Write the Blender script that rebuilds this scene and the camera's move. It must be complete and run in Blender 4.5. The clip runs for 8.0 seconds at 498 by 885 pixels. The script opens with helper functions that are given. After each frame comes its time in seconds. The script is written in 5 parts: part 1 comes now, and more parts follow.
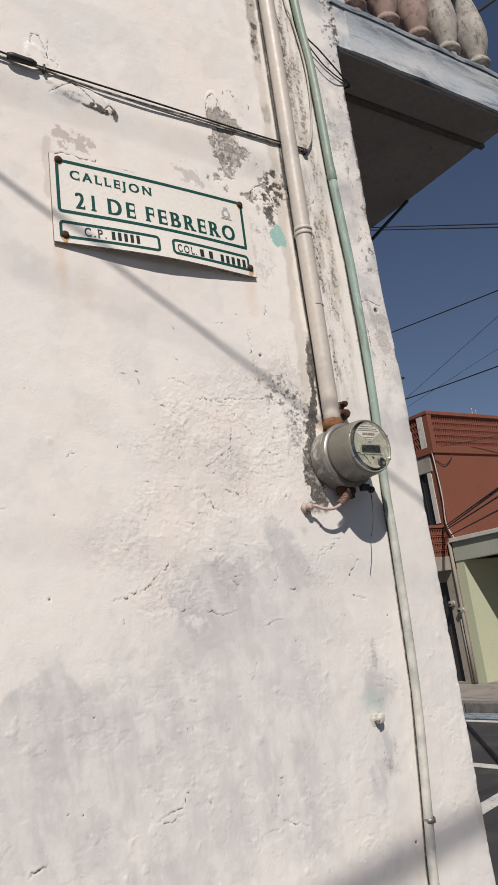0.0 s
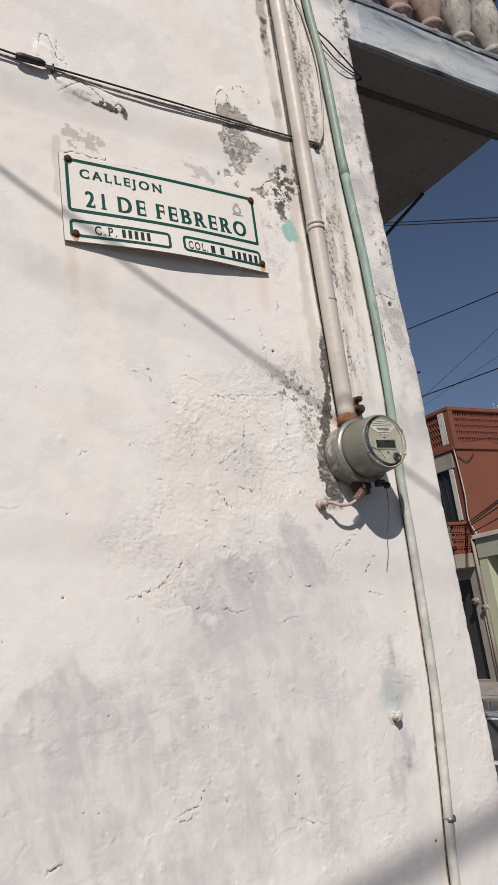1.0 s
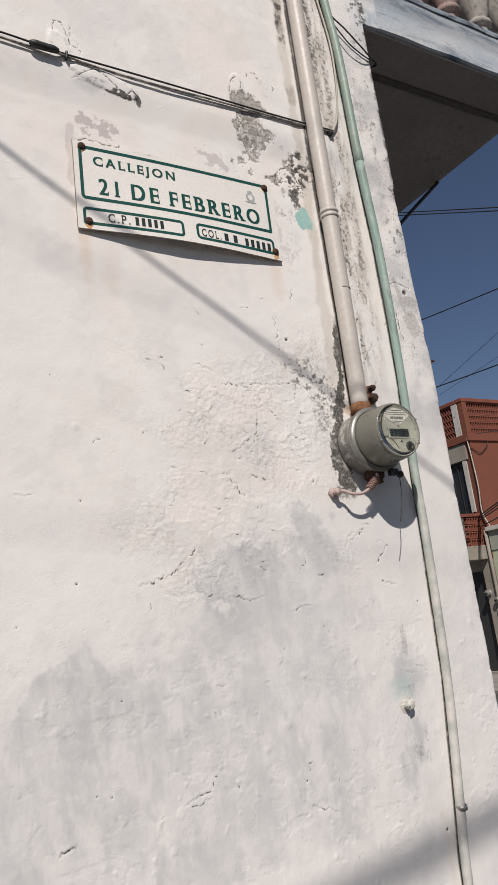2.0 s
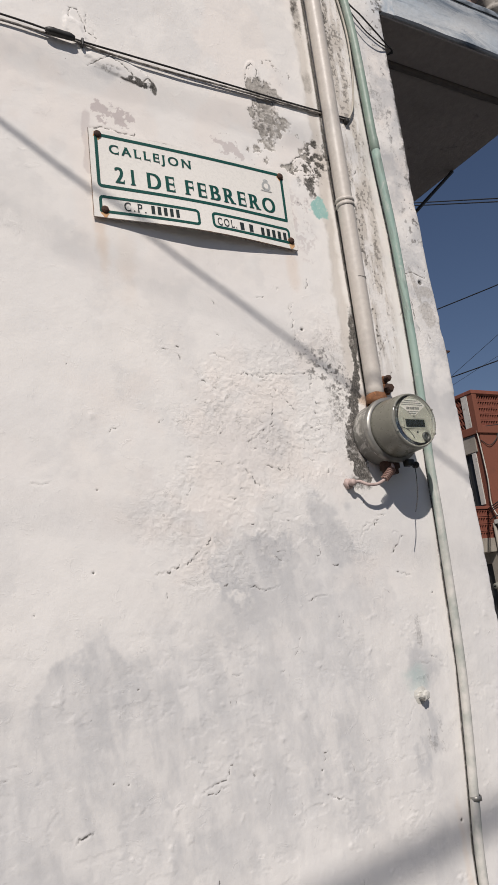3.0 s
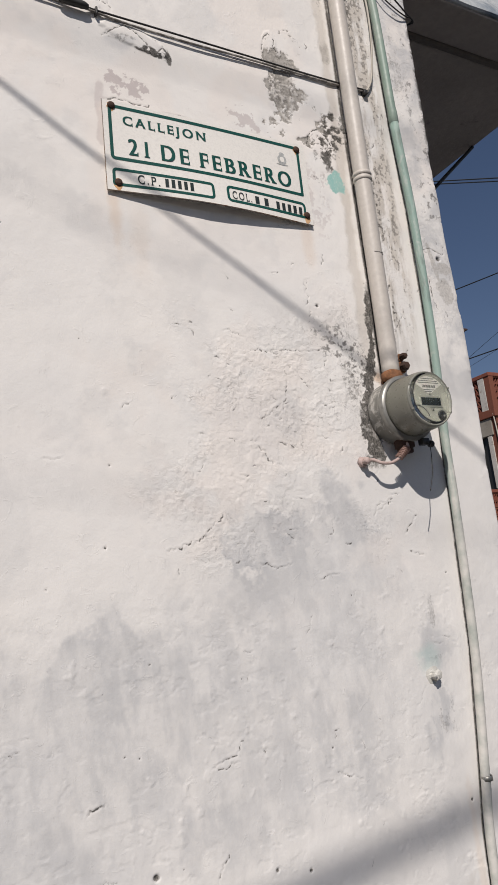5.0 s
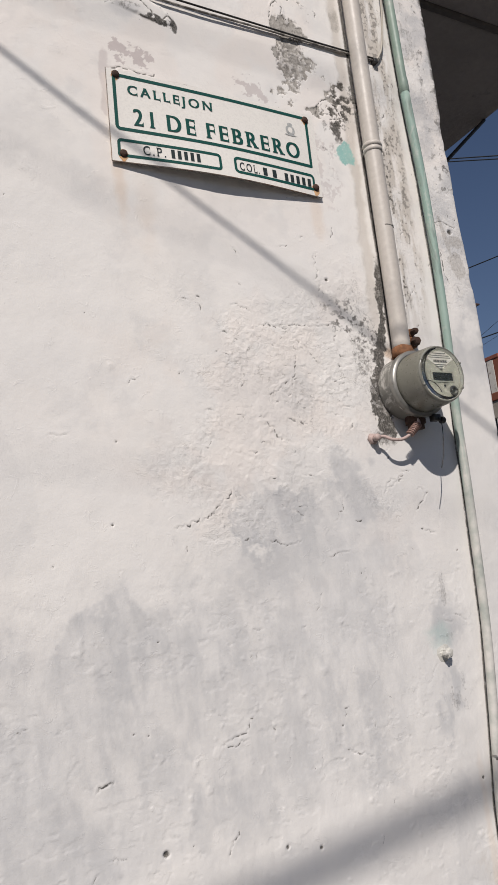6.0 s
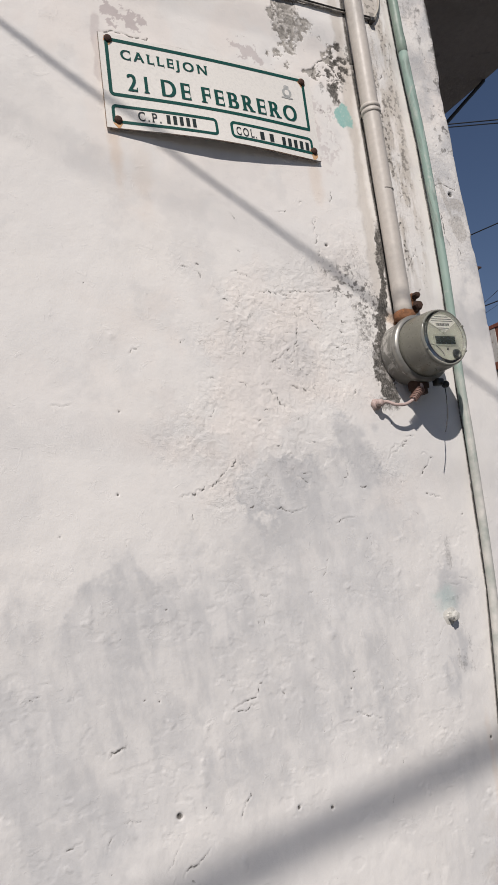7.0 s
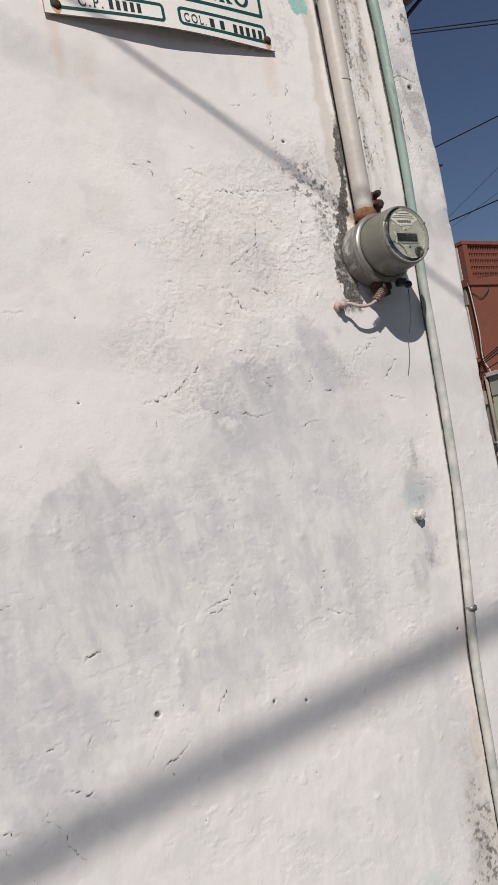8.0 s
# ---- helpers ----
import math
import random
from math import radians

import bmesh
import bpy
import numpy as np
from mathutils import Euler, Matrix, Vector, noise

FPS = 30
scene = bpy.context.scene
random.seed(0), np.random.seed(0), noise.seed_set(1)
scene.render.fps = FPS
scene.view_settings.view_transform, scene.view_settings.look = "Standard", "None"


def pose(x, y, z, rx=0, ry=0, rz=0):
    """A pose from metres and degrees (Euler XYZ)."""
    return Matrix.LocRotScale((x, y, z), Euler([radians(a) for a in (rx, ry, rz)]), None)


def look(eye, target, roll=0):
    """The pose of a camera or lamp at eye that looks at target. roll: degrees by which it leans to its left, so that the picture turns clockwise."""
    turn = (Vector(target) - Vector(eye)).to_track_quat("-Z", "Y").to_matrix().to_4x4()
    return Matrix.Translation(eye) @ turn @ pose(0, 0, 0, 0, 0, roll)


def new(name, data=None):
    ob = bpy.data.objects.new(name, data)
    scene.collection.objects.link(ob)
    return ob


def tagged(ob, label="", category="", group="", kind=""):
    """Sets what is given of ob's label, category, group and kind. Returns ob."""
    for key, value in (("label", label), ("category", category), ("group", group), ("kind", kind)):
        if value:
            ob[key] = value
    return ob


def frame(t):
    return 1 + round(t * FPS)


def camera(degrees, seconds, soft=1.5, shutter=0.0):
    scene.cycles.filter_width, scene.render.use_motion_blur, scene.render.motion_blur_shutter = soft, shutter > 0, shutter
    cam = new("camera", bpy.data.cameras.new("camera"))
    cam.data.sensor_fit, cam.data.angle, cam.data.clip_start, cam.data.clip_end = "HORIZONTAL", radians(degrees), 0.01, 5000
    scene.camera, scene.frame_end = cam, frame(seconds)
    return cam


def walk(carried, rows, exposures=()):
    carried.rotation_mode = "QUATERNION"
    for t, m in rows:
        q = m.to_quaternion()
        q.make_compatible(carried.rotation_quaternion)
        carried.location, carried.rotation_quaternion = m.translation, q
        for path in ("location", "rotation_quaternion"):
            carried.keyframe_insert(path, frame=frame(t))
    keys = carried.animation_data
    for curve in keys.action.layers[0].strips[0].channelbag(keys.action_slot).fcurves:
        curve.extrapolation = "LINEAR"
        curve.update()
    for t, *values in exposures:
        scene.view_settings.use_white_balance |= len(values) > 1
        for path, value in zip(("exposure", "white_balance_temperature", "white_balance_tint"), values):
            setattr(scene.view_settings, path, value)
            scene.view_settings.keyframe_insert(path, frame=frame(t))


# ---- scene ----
cam = camera(37.1, 8.0, soft=1.1)
PATH = [
    (0, (-1.611, -1.509, 1.567), (-0.52, 0.094, 2.059), -7.5),
    (0.5, (-1.597, -1.508, 1.56), (-0.537, 0.112, 2.064), -7.8),
    (1, (-1.589, -1.509, 1.562), (-0.546, 0.124, 2.058), -7.8),
    (1.5, (-1.586, -1.509, 1.556), (-0.559, 0.136, 2.044), -7.6),
    (3, (-1.603, -1.493, 1.554), (-0.607, 0.18, 2.013), -7.0),
    (3.5, (-1.605, -1.49, 1.55), (-0.619, 0.189, 2.005), -6.9),
    (4, (-1.602, -1.494, 1.55), (-0.625, 0.194, 1.995), -6.8),
    (4.5, (-1.599, -1.491, 1.549), (-0.63, 0.204, 1.981), -6.5),
    (6, (-1.583, -1.455, 1.535), (-0.64, 0.268, 1.909), -6.3),
    (6.5, (-1.586, -1.452, 1.528), (-0.65, 0.281, 1.877), -6.8),
    (7, (-1.583, -1.449, 1.518), (-0.649, 0.291, 1.829), -7.5),
    (7.5, (-1.58, -1.44, 1.495), (-0.626, 0.302, 1.731), -8.5),
    (8, (-1.572, -1.424, 1.461), (-0.575, 0.306, 1.579), -9.9),
]
walk(cam, [(t, look(eye, target, roll)) for t, eye, target, roll in PATH],
     exposures=((0, -0.17, 6480, 10), (1, -0.18, 6390, 10), (3.5, -0.23, 6310, 10), (6, -0.25, 6280, 10), (8, -0.25, 6240, 10)))

# ---- world, sun, exposure ----
SUN_STEP = Vector((0.590, 1.0, -1.080))               # sunlight's shift for each metre towards the wall
SUN_WAY = SUN_STEP.normalized()      # the way the sunlight travels
world = bpy.data.worlds.new("sky")
scene.world = world
world.use_nodes = True
wn = world.node_tree
sky = wn.nodes.new("ShaderNodeTexSky")
sky.sky_type = "NISHITA"
sky.sun_disc = False
sky.sun_elevation = radians(42.9)
sky.sun_rotation = radians(210.5)
sky.air_density = 1.0
sky.dust_density = 0.45
sky.ozone_density = 3.5
sky_tint = wn.nodes.new("ShaderNodeMix")
sky_tint.data_type, sky_tint.blend_type = "RGBA", "MULTIPLY"
sky_tint.inputs[0].default_value = 1.0
sky_tint.inputs[7].default_value = (1.12, 0.99, 0.98, 1.0)
wn.links.new(sky.outputs["Color"], sky_tint.inputs[6])
wn.links.new(sky_tint.outputs[2], wn.nodes["Background"].inputs["Color"])
wn.nodes["Background"].inputs["Strength"].default_value = 0.055
sun_data = bpy.data.lights.new("sun", "SUN")
sun_data.energy, sun_data.angle, sun_data.color = 4.72, radians(0.53), (1.0, 0.915, 0.83)
sun = new("sun", sun_data)
sun.matrix_world = Matrix.Translation((-8, -12, 12)) @ SUN_WAY.to_track_quat("-Z", "Y").to_matrix().to_4x4()
tagged(sun, kind="structure")


# ---- materials ----
def material(name):
    m = bpy.data.materials.new(name)
    m.use_nodes = True
    t = m.node_tree
    return m, t, t.nodes["Principled BSDF"]


def add(t, kind, **inputs):
    n = t.nodes.new("ShaderNode" + kind)
    for key, value in inputs.items():
        n.inputs[key].default_value = value
    return n


def noise_tex(t, scale, detail=4.0, rough=0.55, distort=0.0, stretch=None):
    c = add(t, "TexCoord")
    n = add(t, "TexNoise", Scale=scale, Detail=detail, Roughness=rough, Distortion=distort)
    if stretch:
        mp = add(t, "Mapping")
        mp.inputs["Scale"].default_value = stretch
        t.links.new(c.outputs["Object"], mp.inputs["Vector"])
        t.links.new(mp.outputs["Vector"], n.inputs["Vector"])
    else:
        t.links.new(c.outputs["Object"], n.inputs["Vector"])
    return n.outputs["Fac"]


def ramp(t, fac, lo, hi):
    n = add(t, "MapRange")
    n.inputs["From Min"].default_value, n.inputs["From Max"].default_value = lo, hi
    t.links.new(fac, n.inputs["Value"])
    return n.outputs["Result"]


def blend(t, fac, a, b):
    n = t.nodes.new("ShaderNodeMix")
    n.data_type = "RGBA"
    for value, k in ((fac, 0), (a, 6), (b, 7)):
        if isinstance(value, (int, float)):
            n.inputs[k].default_value = value
        elif isinstance(value, tuple):
            n.inputs[k].default_value = (*value, 1.0)
        else:
            t.links.new(value, n.inputs[k])
    return n.outputs[2]


def math_node(t, op, a, b):
    n = t.nodes.new("ShaderNodeMath")
    n.operation = op
    for k, value in ((0, a), (1, b)):
        if isinstance(value, (int, float)):
            n.inputs[k].default_value = value
        else:
            t.links.new(value, n.inputs[k])
    return n.outputs[0]


def bump(t, b, height, strength=0.3, dist=0.002):
    n = add(t, "Bump", Strength=strength, Distance=dist)
    t.links.new(height, n.inputs["Height"])
    t.links.new(n.outputs["Normal"], b.inputs["Normal"])


def surface(name, colour, second, rough=0.6, metal=0.0, large=4.0, fine=60.0, dirt=None, dirt_at=(0.58, 0.72), relief=0.25,
            dist=0.002, stretch=None):
    """A worn surface: two colours mixed by a large pattern, a fine grain, and dirt where a third pattern is high."""
    m, t, b = material(name)
    col = blend(t, ramp(t, noise_tex(t, large, 5, 0.6, 0.3, stretch), 0.35, 0.65), colour, second)
    grain = noise_tex(t, fine, 4, 0.6)
    col = blend(t, ramp(t, grain, 0.2, 1.6), col, tuple(c * 0.55 for c in colour))
    if dirt:
        col = blend(t, ramp(t, noise_tex(t, large * 2.7, 8, 0.68, 0.6, stretch), *dirt_at), col, dirt)
    t.links.new(col, b.inputs["Base Color"])
    t.links.new(ramp(t, grain, -1.0, 2.0), b.inputs["Roughness"])
    rr = add(t, "MapRange")
    rr.inputs["To Min"].default_value, rr.inputs["To Max"].default_value = max(rough - 0.12, 0.03), min(rough + 0.12, 1)
    t.links.new(grain, rr.inputs["Value"])
    t.links.new(rr.outputs["Result"], b.inputs["Roughness"])
    b.inputs["Metallic"].default_value = metal
    bump(t, b, grain, relief, dist)
    return m


def wall_paint():
    """White limewash over plaster. The layers of wear and of painted shade come with the wall's own relief."""
    m, t, b = material("whitewashed_plaster")

    def layer(name):
        n = t.nodes.new("ShaderNodeAttribute")
        n.attribute_name = name
        return n.outputs["Fac"]
    big = ramp(t, noise_tex(t, 2.6, 5, 0.6), 0.3, 0.7)
    mid = noise_tex(t, 16, 6, 0.62, 0.4)
    fine = noise_tex(t, 120, 5, 0.65)
    speck = noise_tex(t, 420, 2, 0.5)
    col = blend(t, big, (0.80, 0.765, 0.72), (0.76, 0.74, 0.715))
    col = blend(t, math_node(t, "MULTIPLY", ramp(t, mid, 0.45, 0.85), 0.35), col, (0.66, 0.64, 0.62))
    col = blend(t, layer("pinkish"), col, (0.80, 0.72, 0.655))
    col = blend(t, layer("damp_and_shade"), col, (0.47, 0.47, 0.475))
    col = blend(t, layer("bluish"), col, (0.38, 0.44, 0.50))
    col = blend(t, layer("tan"), col, (0.50, 0.45, 0.39))
    col = blend(t, layer("mauve"), col, (0.47, 0.41, 0.40))
    col = blend(t, layer("rust"), col, (0.62, 0.42, 0.25))
    gritty = noise_tex(t, 210, 6, 0.72, 0.5, (1.25, 1.0, 0.7))

    def broken(name, spread):
        grain = math_node(t, "ADD", math_node(t, "MULTIPLY", gritty, 0.7), math_node(t, "MULTIPLY", speck, 0.3))
        shifted = math_node(t, "ADD", layer(name), math_node(t, "MULTIPLY", math_node(t, "SUBTRACT", grain, 0.5), spread))
        return ramp(t, shifted, 0.20, 0.68)
    plaster = blend(t, ramp(t, fine, 0.35, 0.7), (0.47, 0.44, 0.40), (0.24, 0.222, 0.20))
    col = blend(t, broken("peel", 0.9), col, plaster)
    col = blend(t, math_node(t, "MULTIPLY", layer("turquoise"), ramp(t, gritty, 0.18, 0.46)), col, blend(t, ramp(t, mid, 0.4, 0.6), (0.29, 0.50, 0.46), (0.38, 0.55, 0.50)))
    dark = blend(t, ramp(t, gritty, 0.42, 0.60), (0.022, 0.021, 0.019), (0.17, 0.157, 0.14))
    col = blend(t, math_node(t, "MULTIPLY", broken("mildew_and_shade", 1.4), 0.95), col, dark)
    # hairline cracks and the lips of loose flakes, the shade under the lips painted dark
    wander = noise_tex(t, 24, 3, 0.55, 0.5, (0.75, 1.0, 1.5))
    hair = ramp(t, math_node(t, "ABSOLUTE", math_node(t, "SUBTRACT", wander, 0.5), 0.0), 0.016, 0.005)
    where = math_node(t, "MULTIPLY", ramp(t, noise_tex(t, 27, 3, 0.6), 0.54, 0.60), math_node(t, "ADD", math_node(t, "MULTIPLY", layer("crumbly"), 0.9), 0.05))
    hair = math_node(t, "MULTIPLY", hair, where)
    col = blend(t, math_node(t, "MULTIPLY", hair, 0.45), col, (0.24, 0.22, 0.195))
    t.links.new(col, b.inputs["Base Color"])
    b.inputs["Roughness"].default_value = 0.88
    b.inputs["Specular IOR Level"].default_value = 0.25
    h = math_node(t, "ADD", math_node(t, "MULTIPLY", fine, 0.7), math_node(t, "MULTIPLY", speck, 0.3))
    h = math_node(t, "ADD", h, math_node(t, "MULTIPLY", mid, 0.4))
    flakes = ramp(t, noise_tex(t, 52, 7, 0.70, 0.8), 0.46, 0.54)
    h = math_node(t, "ADD", h, math_node(t, "MULTIPLY", layer("crumbly"), math_node(t, "ADD", math_node(t, "MULTIPLY", flakes, 1.0), math_node(t, "MULTIPLY", fine, 2.4))))
    chips = ramp(t, noise_tex(t, 22, 6, 0.7, 1.2), 0.60, 0.66)
    h = math_node(t, "ADD", h, math_node(t, "MULTIPLY", chips, 0.45))
    h = math_node(t, "SUBTRACT", h, math_node(t, "MULTIPLY", hair, 0.9))
    bump(t, b, h, 0.34, 0.0018)
    return m


def clear_glass():
    m, t, b = material("clear_glass")
    b.inputs["Base Color"].default_value = (0.93, 0.95, 0.92, 1)
    b.inputs["Roughness"].default_value = 0.04
    b.inputs["IOR"].default_value = 1.25
    b.inputs["Transmission Weight"].default_value = 1.0
    return m


def ground_asphalt():
    return surface("asphalt", (0.05, 0.05, 0.052), (0.036, 0.036, 0.038), 0.9, 0, 0.5, 90, (0.085, 0.08, 0.075), (0.5, 0.8), 0.5, 0.006)


def brushed_conduit():
    """Green plastic, with the wall's whitewash brushed over its lower length."""
    m, t, b = material("conduit_painted_over")
    c = add(t, "TexCoord")
    sep = add(t, "SeparateXYZ")
    t.links.new(c.outputs["Object"], sep.inputs["Vector"])
    ragged = noise_tex(t, 9, 6, 0.65, 0.4, (2.0, 2.0, 0.5))
    up = math_node(t, "ADD", sep.outputs["Z"], math_node(t, "MULTIPLY", math_node(t, "SUBTRACT", ragged, 0.5), 2.2))
    green = blend(t, ramp(t, ragged, 0.35, 0.65), (0.235, 0.345, 0.30), (0.31, 0.405, 0.35))
    white = blend(t, ramp(t, noise_tex(t, 30, 4), 0.35, 0.7), (0.60, 0.575, 0.53), (0.38, 0.40, 0.36))
    grime = ramp(t, noise_tex(t, 14, 7, 0.68, 0.6, (2.0, 2.0, 0.4)), 0.52, 0.66)
    green = blend(t, math_node(t, "MULTIPLY", grime, 0.75), green, (0.16, 0.175, 0.155))
    splash = ramp(t, noise_tex(t, 21, 6, 0.7, 0.9, (1.6, 1.6, 0.5)), 0.56, 0.62)
    green = blend(t, math_node(t, "MULTIPLY", splash, 0.40), green, (0.55, 0.54, 0.50))
    col = blend(t, ramp(t, up, 1.48, 1.80), white, green)
    t.links.new(col, b.inputs["Base Color"])
    b.inputs["Roughness"].default_value = 0.6
    bump(t, b, ragged, 0.3, 0.001)
    return m


WALL = wall_paint()
WALL_PLAIN = surface("plain_whitewash", (0.78, 0.75, 0.71), (0.7, 0.67, 0.64), 0.88, 0, 1.5, 40, (0.5, 0.48, 0.45), (0.6, 0.8))
ASPHALT = ground_asphalt()
PAVING = surface("worn_concrete", (0.36, 0.33, 0.30), (0.27, 0.25, 0.225), 0.9, 0, 1.3, 45, (0.15, 0.135, 0.12), (0.55, 0.75), 0.4, 0.004)
KERB = surface("kerb_concrete", (0.22, 0.21, 0.195), (0.13, 0.122, 0.112), 0.9, 0, 2.5, 50, (0.09, 0.08, 0.07), (0.5, 0.7), 0.5, 0.006)
ROAD_WHITE = surface("road_paint_white", (0.72, 0.71, 0.68), (0.55, 0.54, 0.52), 0.75, 0, 5, 60, (0.10, 0.10, 0.10), (0.56, 0.72))
ROAD_BLUE = surface("road_paint_blue", (0.26, 0.35, 0.42), (0.30, 0.35, 0.39), 0.75, 0, 3, 60, (0.12, 0.12, 0.12), (0.48, 0.62))
FASCIA = surface("faded_blue_plaster", (0.58, 0.59, 0.59), (0.36, 0.43, 0.50), 0.8, 0, 2.6, 60, (0.13, 0.17, 0.22), (0.50, 0.70), 0.5, 0.004,
                 (0.55, 1.0, 2.6))
BLUE_GRIME = surface("grimy_blue_edge", (0.22, 0.26, 0.31), (0.36, 0.40, 0.44), 0.85, 0, 6, 60, (0.06, 0.075, 0.09), (0.46, 0.62), 0.5, 0.004, (0.6, 1, 2))
SOFFIT = surface("weathered_soffit", (0.46, 0.41, 0.38), (0.38, 0.34, 0.31), 0.92, 0, 2.2, 50, (0.10, 0.09, 0.08), (0.6, 0.78), 0.4, 0.004)
SOOT = surface("black_mould", (0.14, 0.125, 0.115), (0.20, 0.18, 0.16), 0.95, 0, 6, 60, None)
BALUSTER = surface("weathered_baluster", (0.46, 0.43, 0.39), (0.30, 0.28, 0.25), 0.85, 0, 16, 70, (0.09, 0.08, 0.07), (0.50, 0.70), 0.5, 0.003, (1, 1, 0.6))
BALUSTER_PINK = surface("flaking_pink_baluster", (0.42, 0.29, 0.25), (0.24, 0.20, 0.175), 0.85, 0, 16, 70, (0.08, 0.066, 0.058), (0.50, 0.70), 0.5, 0.003, (1, 1, 0.6))
PIPE = surface("cream_plastic", (0.60, 0.555, 0.50), (0.56, 0.51, 0.455), 0.48, 0, 5, 80, (0.40, 0.36, 0.31), (0.60, 0.80), 0.12, 0.001, (1, 1, 0.35))
GREEN_PIPE = surface("green_conduit", (0.25, 0.345, 0.285), (0.33, 0.40, 0.335), 0.5, 0, 9, 90, (0.44, 0.44, 0.40), (0.54, 0.70), 0.15, 0.001, (1, 1, 0.3))
GREEN_WORN = brushed_conduit()
BLACK = surface("black_cable", (0.022, 0.021, 0.020), (0.04, 0.038, 0.036), 0.55, 0, 9, 90, None, relief=0.1, dist=0.0005)
GREY_CABLE = surface("grey_cable", (0.20, 0.18, 0.16), (0.13, 0.12, 0.11), 0.6, 0, 14, 90, (0.42, 0.39, 0.35), (0.5, 0.6), 0.1, 0.0005)
WHITE_CABLE = surface("dirty_white_cable", (0.56, 0.52, 0.45), (0.42, 0.38, 0.32), 0.6, 0, 14, 90, None, relief=0.1, dist=0.0005)
ENAMEL = surface("white_enamel", (0.90, 0.865, 0.80), (0.88, 0.845, 0.785), 0.30, 0, 5, 160, (0.80, 0.70, 0.58), (0.68, 0.9), 0.05, 0.0005)
SHEET_BACK = surface("bare_sheet", (0.20, 0.19, 0.18), (0.28, 0.2, 0.14), 0.6, 0.4, 9, 90, (0.16, 0.07, 0.03), (0.5, 0.7))
SIGN_GREEN = surface("sign_green", (0.008, 0.075, 0.058), (0.012, 0.085, 0.068), 0.4, 0, 12, 160, (0.50, 0.52, 0.48), (0.70, 0.76), 0.05, 0.0004)
SIGN_DARK = surface("sign_dark", (0.018, 0.03, 0.028), (0.025, 0.035, 0.033), 0.45, 0, 12, 160, None, relief=0.05, dist=0.0004)
SIGN_GREY = surface("emblem_grey", (0.40, 0.41, 0.40), (0.55, 0.55, 0.53), 0.5, 0, 90, 260, None, relief=0.05, dist=0.0004)
RUST = surface("rust", (0.27, 0.125, 0.06), (0.15, 0.07, 0.035), 0.92, 0.1, 40, 220, (0.34, 0.15, 0.06), (0.55, 0.7), 0.7, 0.002)
RUST_STAIN = surface("rust_stain", (0.60, 0.28, 0.09), (0.72, 0.47, 0.26), 0.7, 0, 45, 160, (0.30, 0.12, 0.05), (0.58, 0.7), 0.1, 0.0005)
DARK_RUST = surface("dark_rust", (0.05, 0.028, 0.02), (0.09, 0.045, 0.03), 0.85, 0.2, 40, 220, None, relief=0.6, dist=0.002)
METER_GREY = surface("meter_grey_enamel", (0.185, 0.18, 0.145), (0.16, 0.156, 0.128), 0.30, 0, 6, 90, (0.30, 0.285, 0.25), (0.58, 0.8), 0.06, 0.0004)
SOCKET = surface("galvanised_socket", (0.30, 0.29, 0.26), (0.24, 0.232, 0.21), 0.5, 0.15, 10, 90, (0.60, 0.575, 0.53), (0.50, 0.60), 0.2, 0.0008)
STEEL = surface("scratched_steel", (0.36, 0.35, 0.32), (0.24, 0.235, 0.215), 0.42, 0.6, 14, 120, (0.16, 0.14, 0.12), (0.58, 0.75), 0.15, 0.0005)
RIM = surface("cover_rim", (0.24, 0.238, 0.205), (0.20, 0.198, 0.172), 0.16, 0.0, 14, 120, None, relief=0.03, dist=0.0003)
PLATE = surface("dial_plate", (0.22, 0.216, 0.185), (0.20, 0.196, 0.17), 0.45, 0, 12, 160, None, relief=0.03, dist=0.0003)
LABEL = surface("dial_label", (0.42, 0.41, 0.38), (0.36, 0.35, 0.325), 0.5, 0, 20, 160, None, relief=0.03, dist=0.0003)
SCREEN = surface("display", (0.012, 0.014, 0.012), (0.02, 0.022, 0.02), 0.3, 0, 20, 160, None, relief=0.02, dist=0.0003)
KNOB = surface("optical_port", (0.02, 0.02, 0.018), (0.05, 0.049, 0.045), 0.4, 0.2, 90, 260, None, relief=0.2, dist=0.0006)
INK = surface("ink", (0.055, 0.055, 0.05), (0.09, 0.09, 0.085), 0.5, 0, 30, 200, None, relief=0.02, dist=0.0003)
COPPER = surface("painted_copper", (0.33, 0.21, 0.175), (0.22, 0.125, 0.10), 0.6, 0.1, 50, 200, (0.16, 0.08, 0.06), (0.55, 0.66), 0.4, 0.001)
PINK_PAINT = surface("pinkish_painted_bolt", (0.54, 0.42, 0.385), (0.42, 0.32, 0.29), 0.7, 0, 60, 200, (0.28, 0.16, 0.12), (0.58, 0.68), 0.5, 0.001)
SCREEN.node_tree.nodes["Principled BSDF"].inputs["Specular IOR Level"].default_value = 0.15
GLASS = clear_glass()
RED_WALL = surface("brick_red_paint", (0.20, 0.066, 0.038), (0.175, 0.058, 0.034), 0.85, 0, 0.9, 30, (0.13, 0.046, 0.03), (0.58, 0.8), 0.3, 0.004)
RED_BLOCK = surface("red_breeze_block", (0.23, 0.072, 0.044), (0.18, 0.056, 0.036), 0.85, 0, 4, 40, (0.14, 0.05, 0.035), (0.58, 0.75), 0.4, 0.004)
PALE_POST = surface("pale_post", (0.62, 0.59, 0.54), (0.5, 0.47, 0.43), 0.85, 0, 3, 40, (0.27, 0.22, 0.18), (0.55, 0.7))
CONCRETE = surface("bare_concrete", (0.34, 0.31, 0.265), (0.27, 0.24, 0.20), 0.9, 0, 2, 40, (0.15, 0.13, 0.11), (0.56, 0.74))
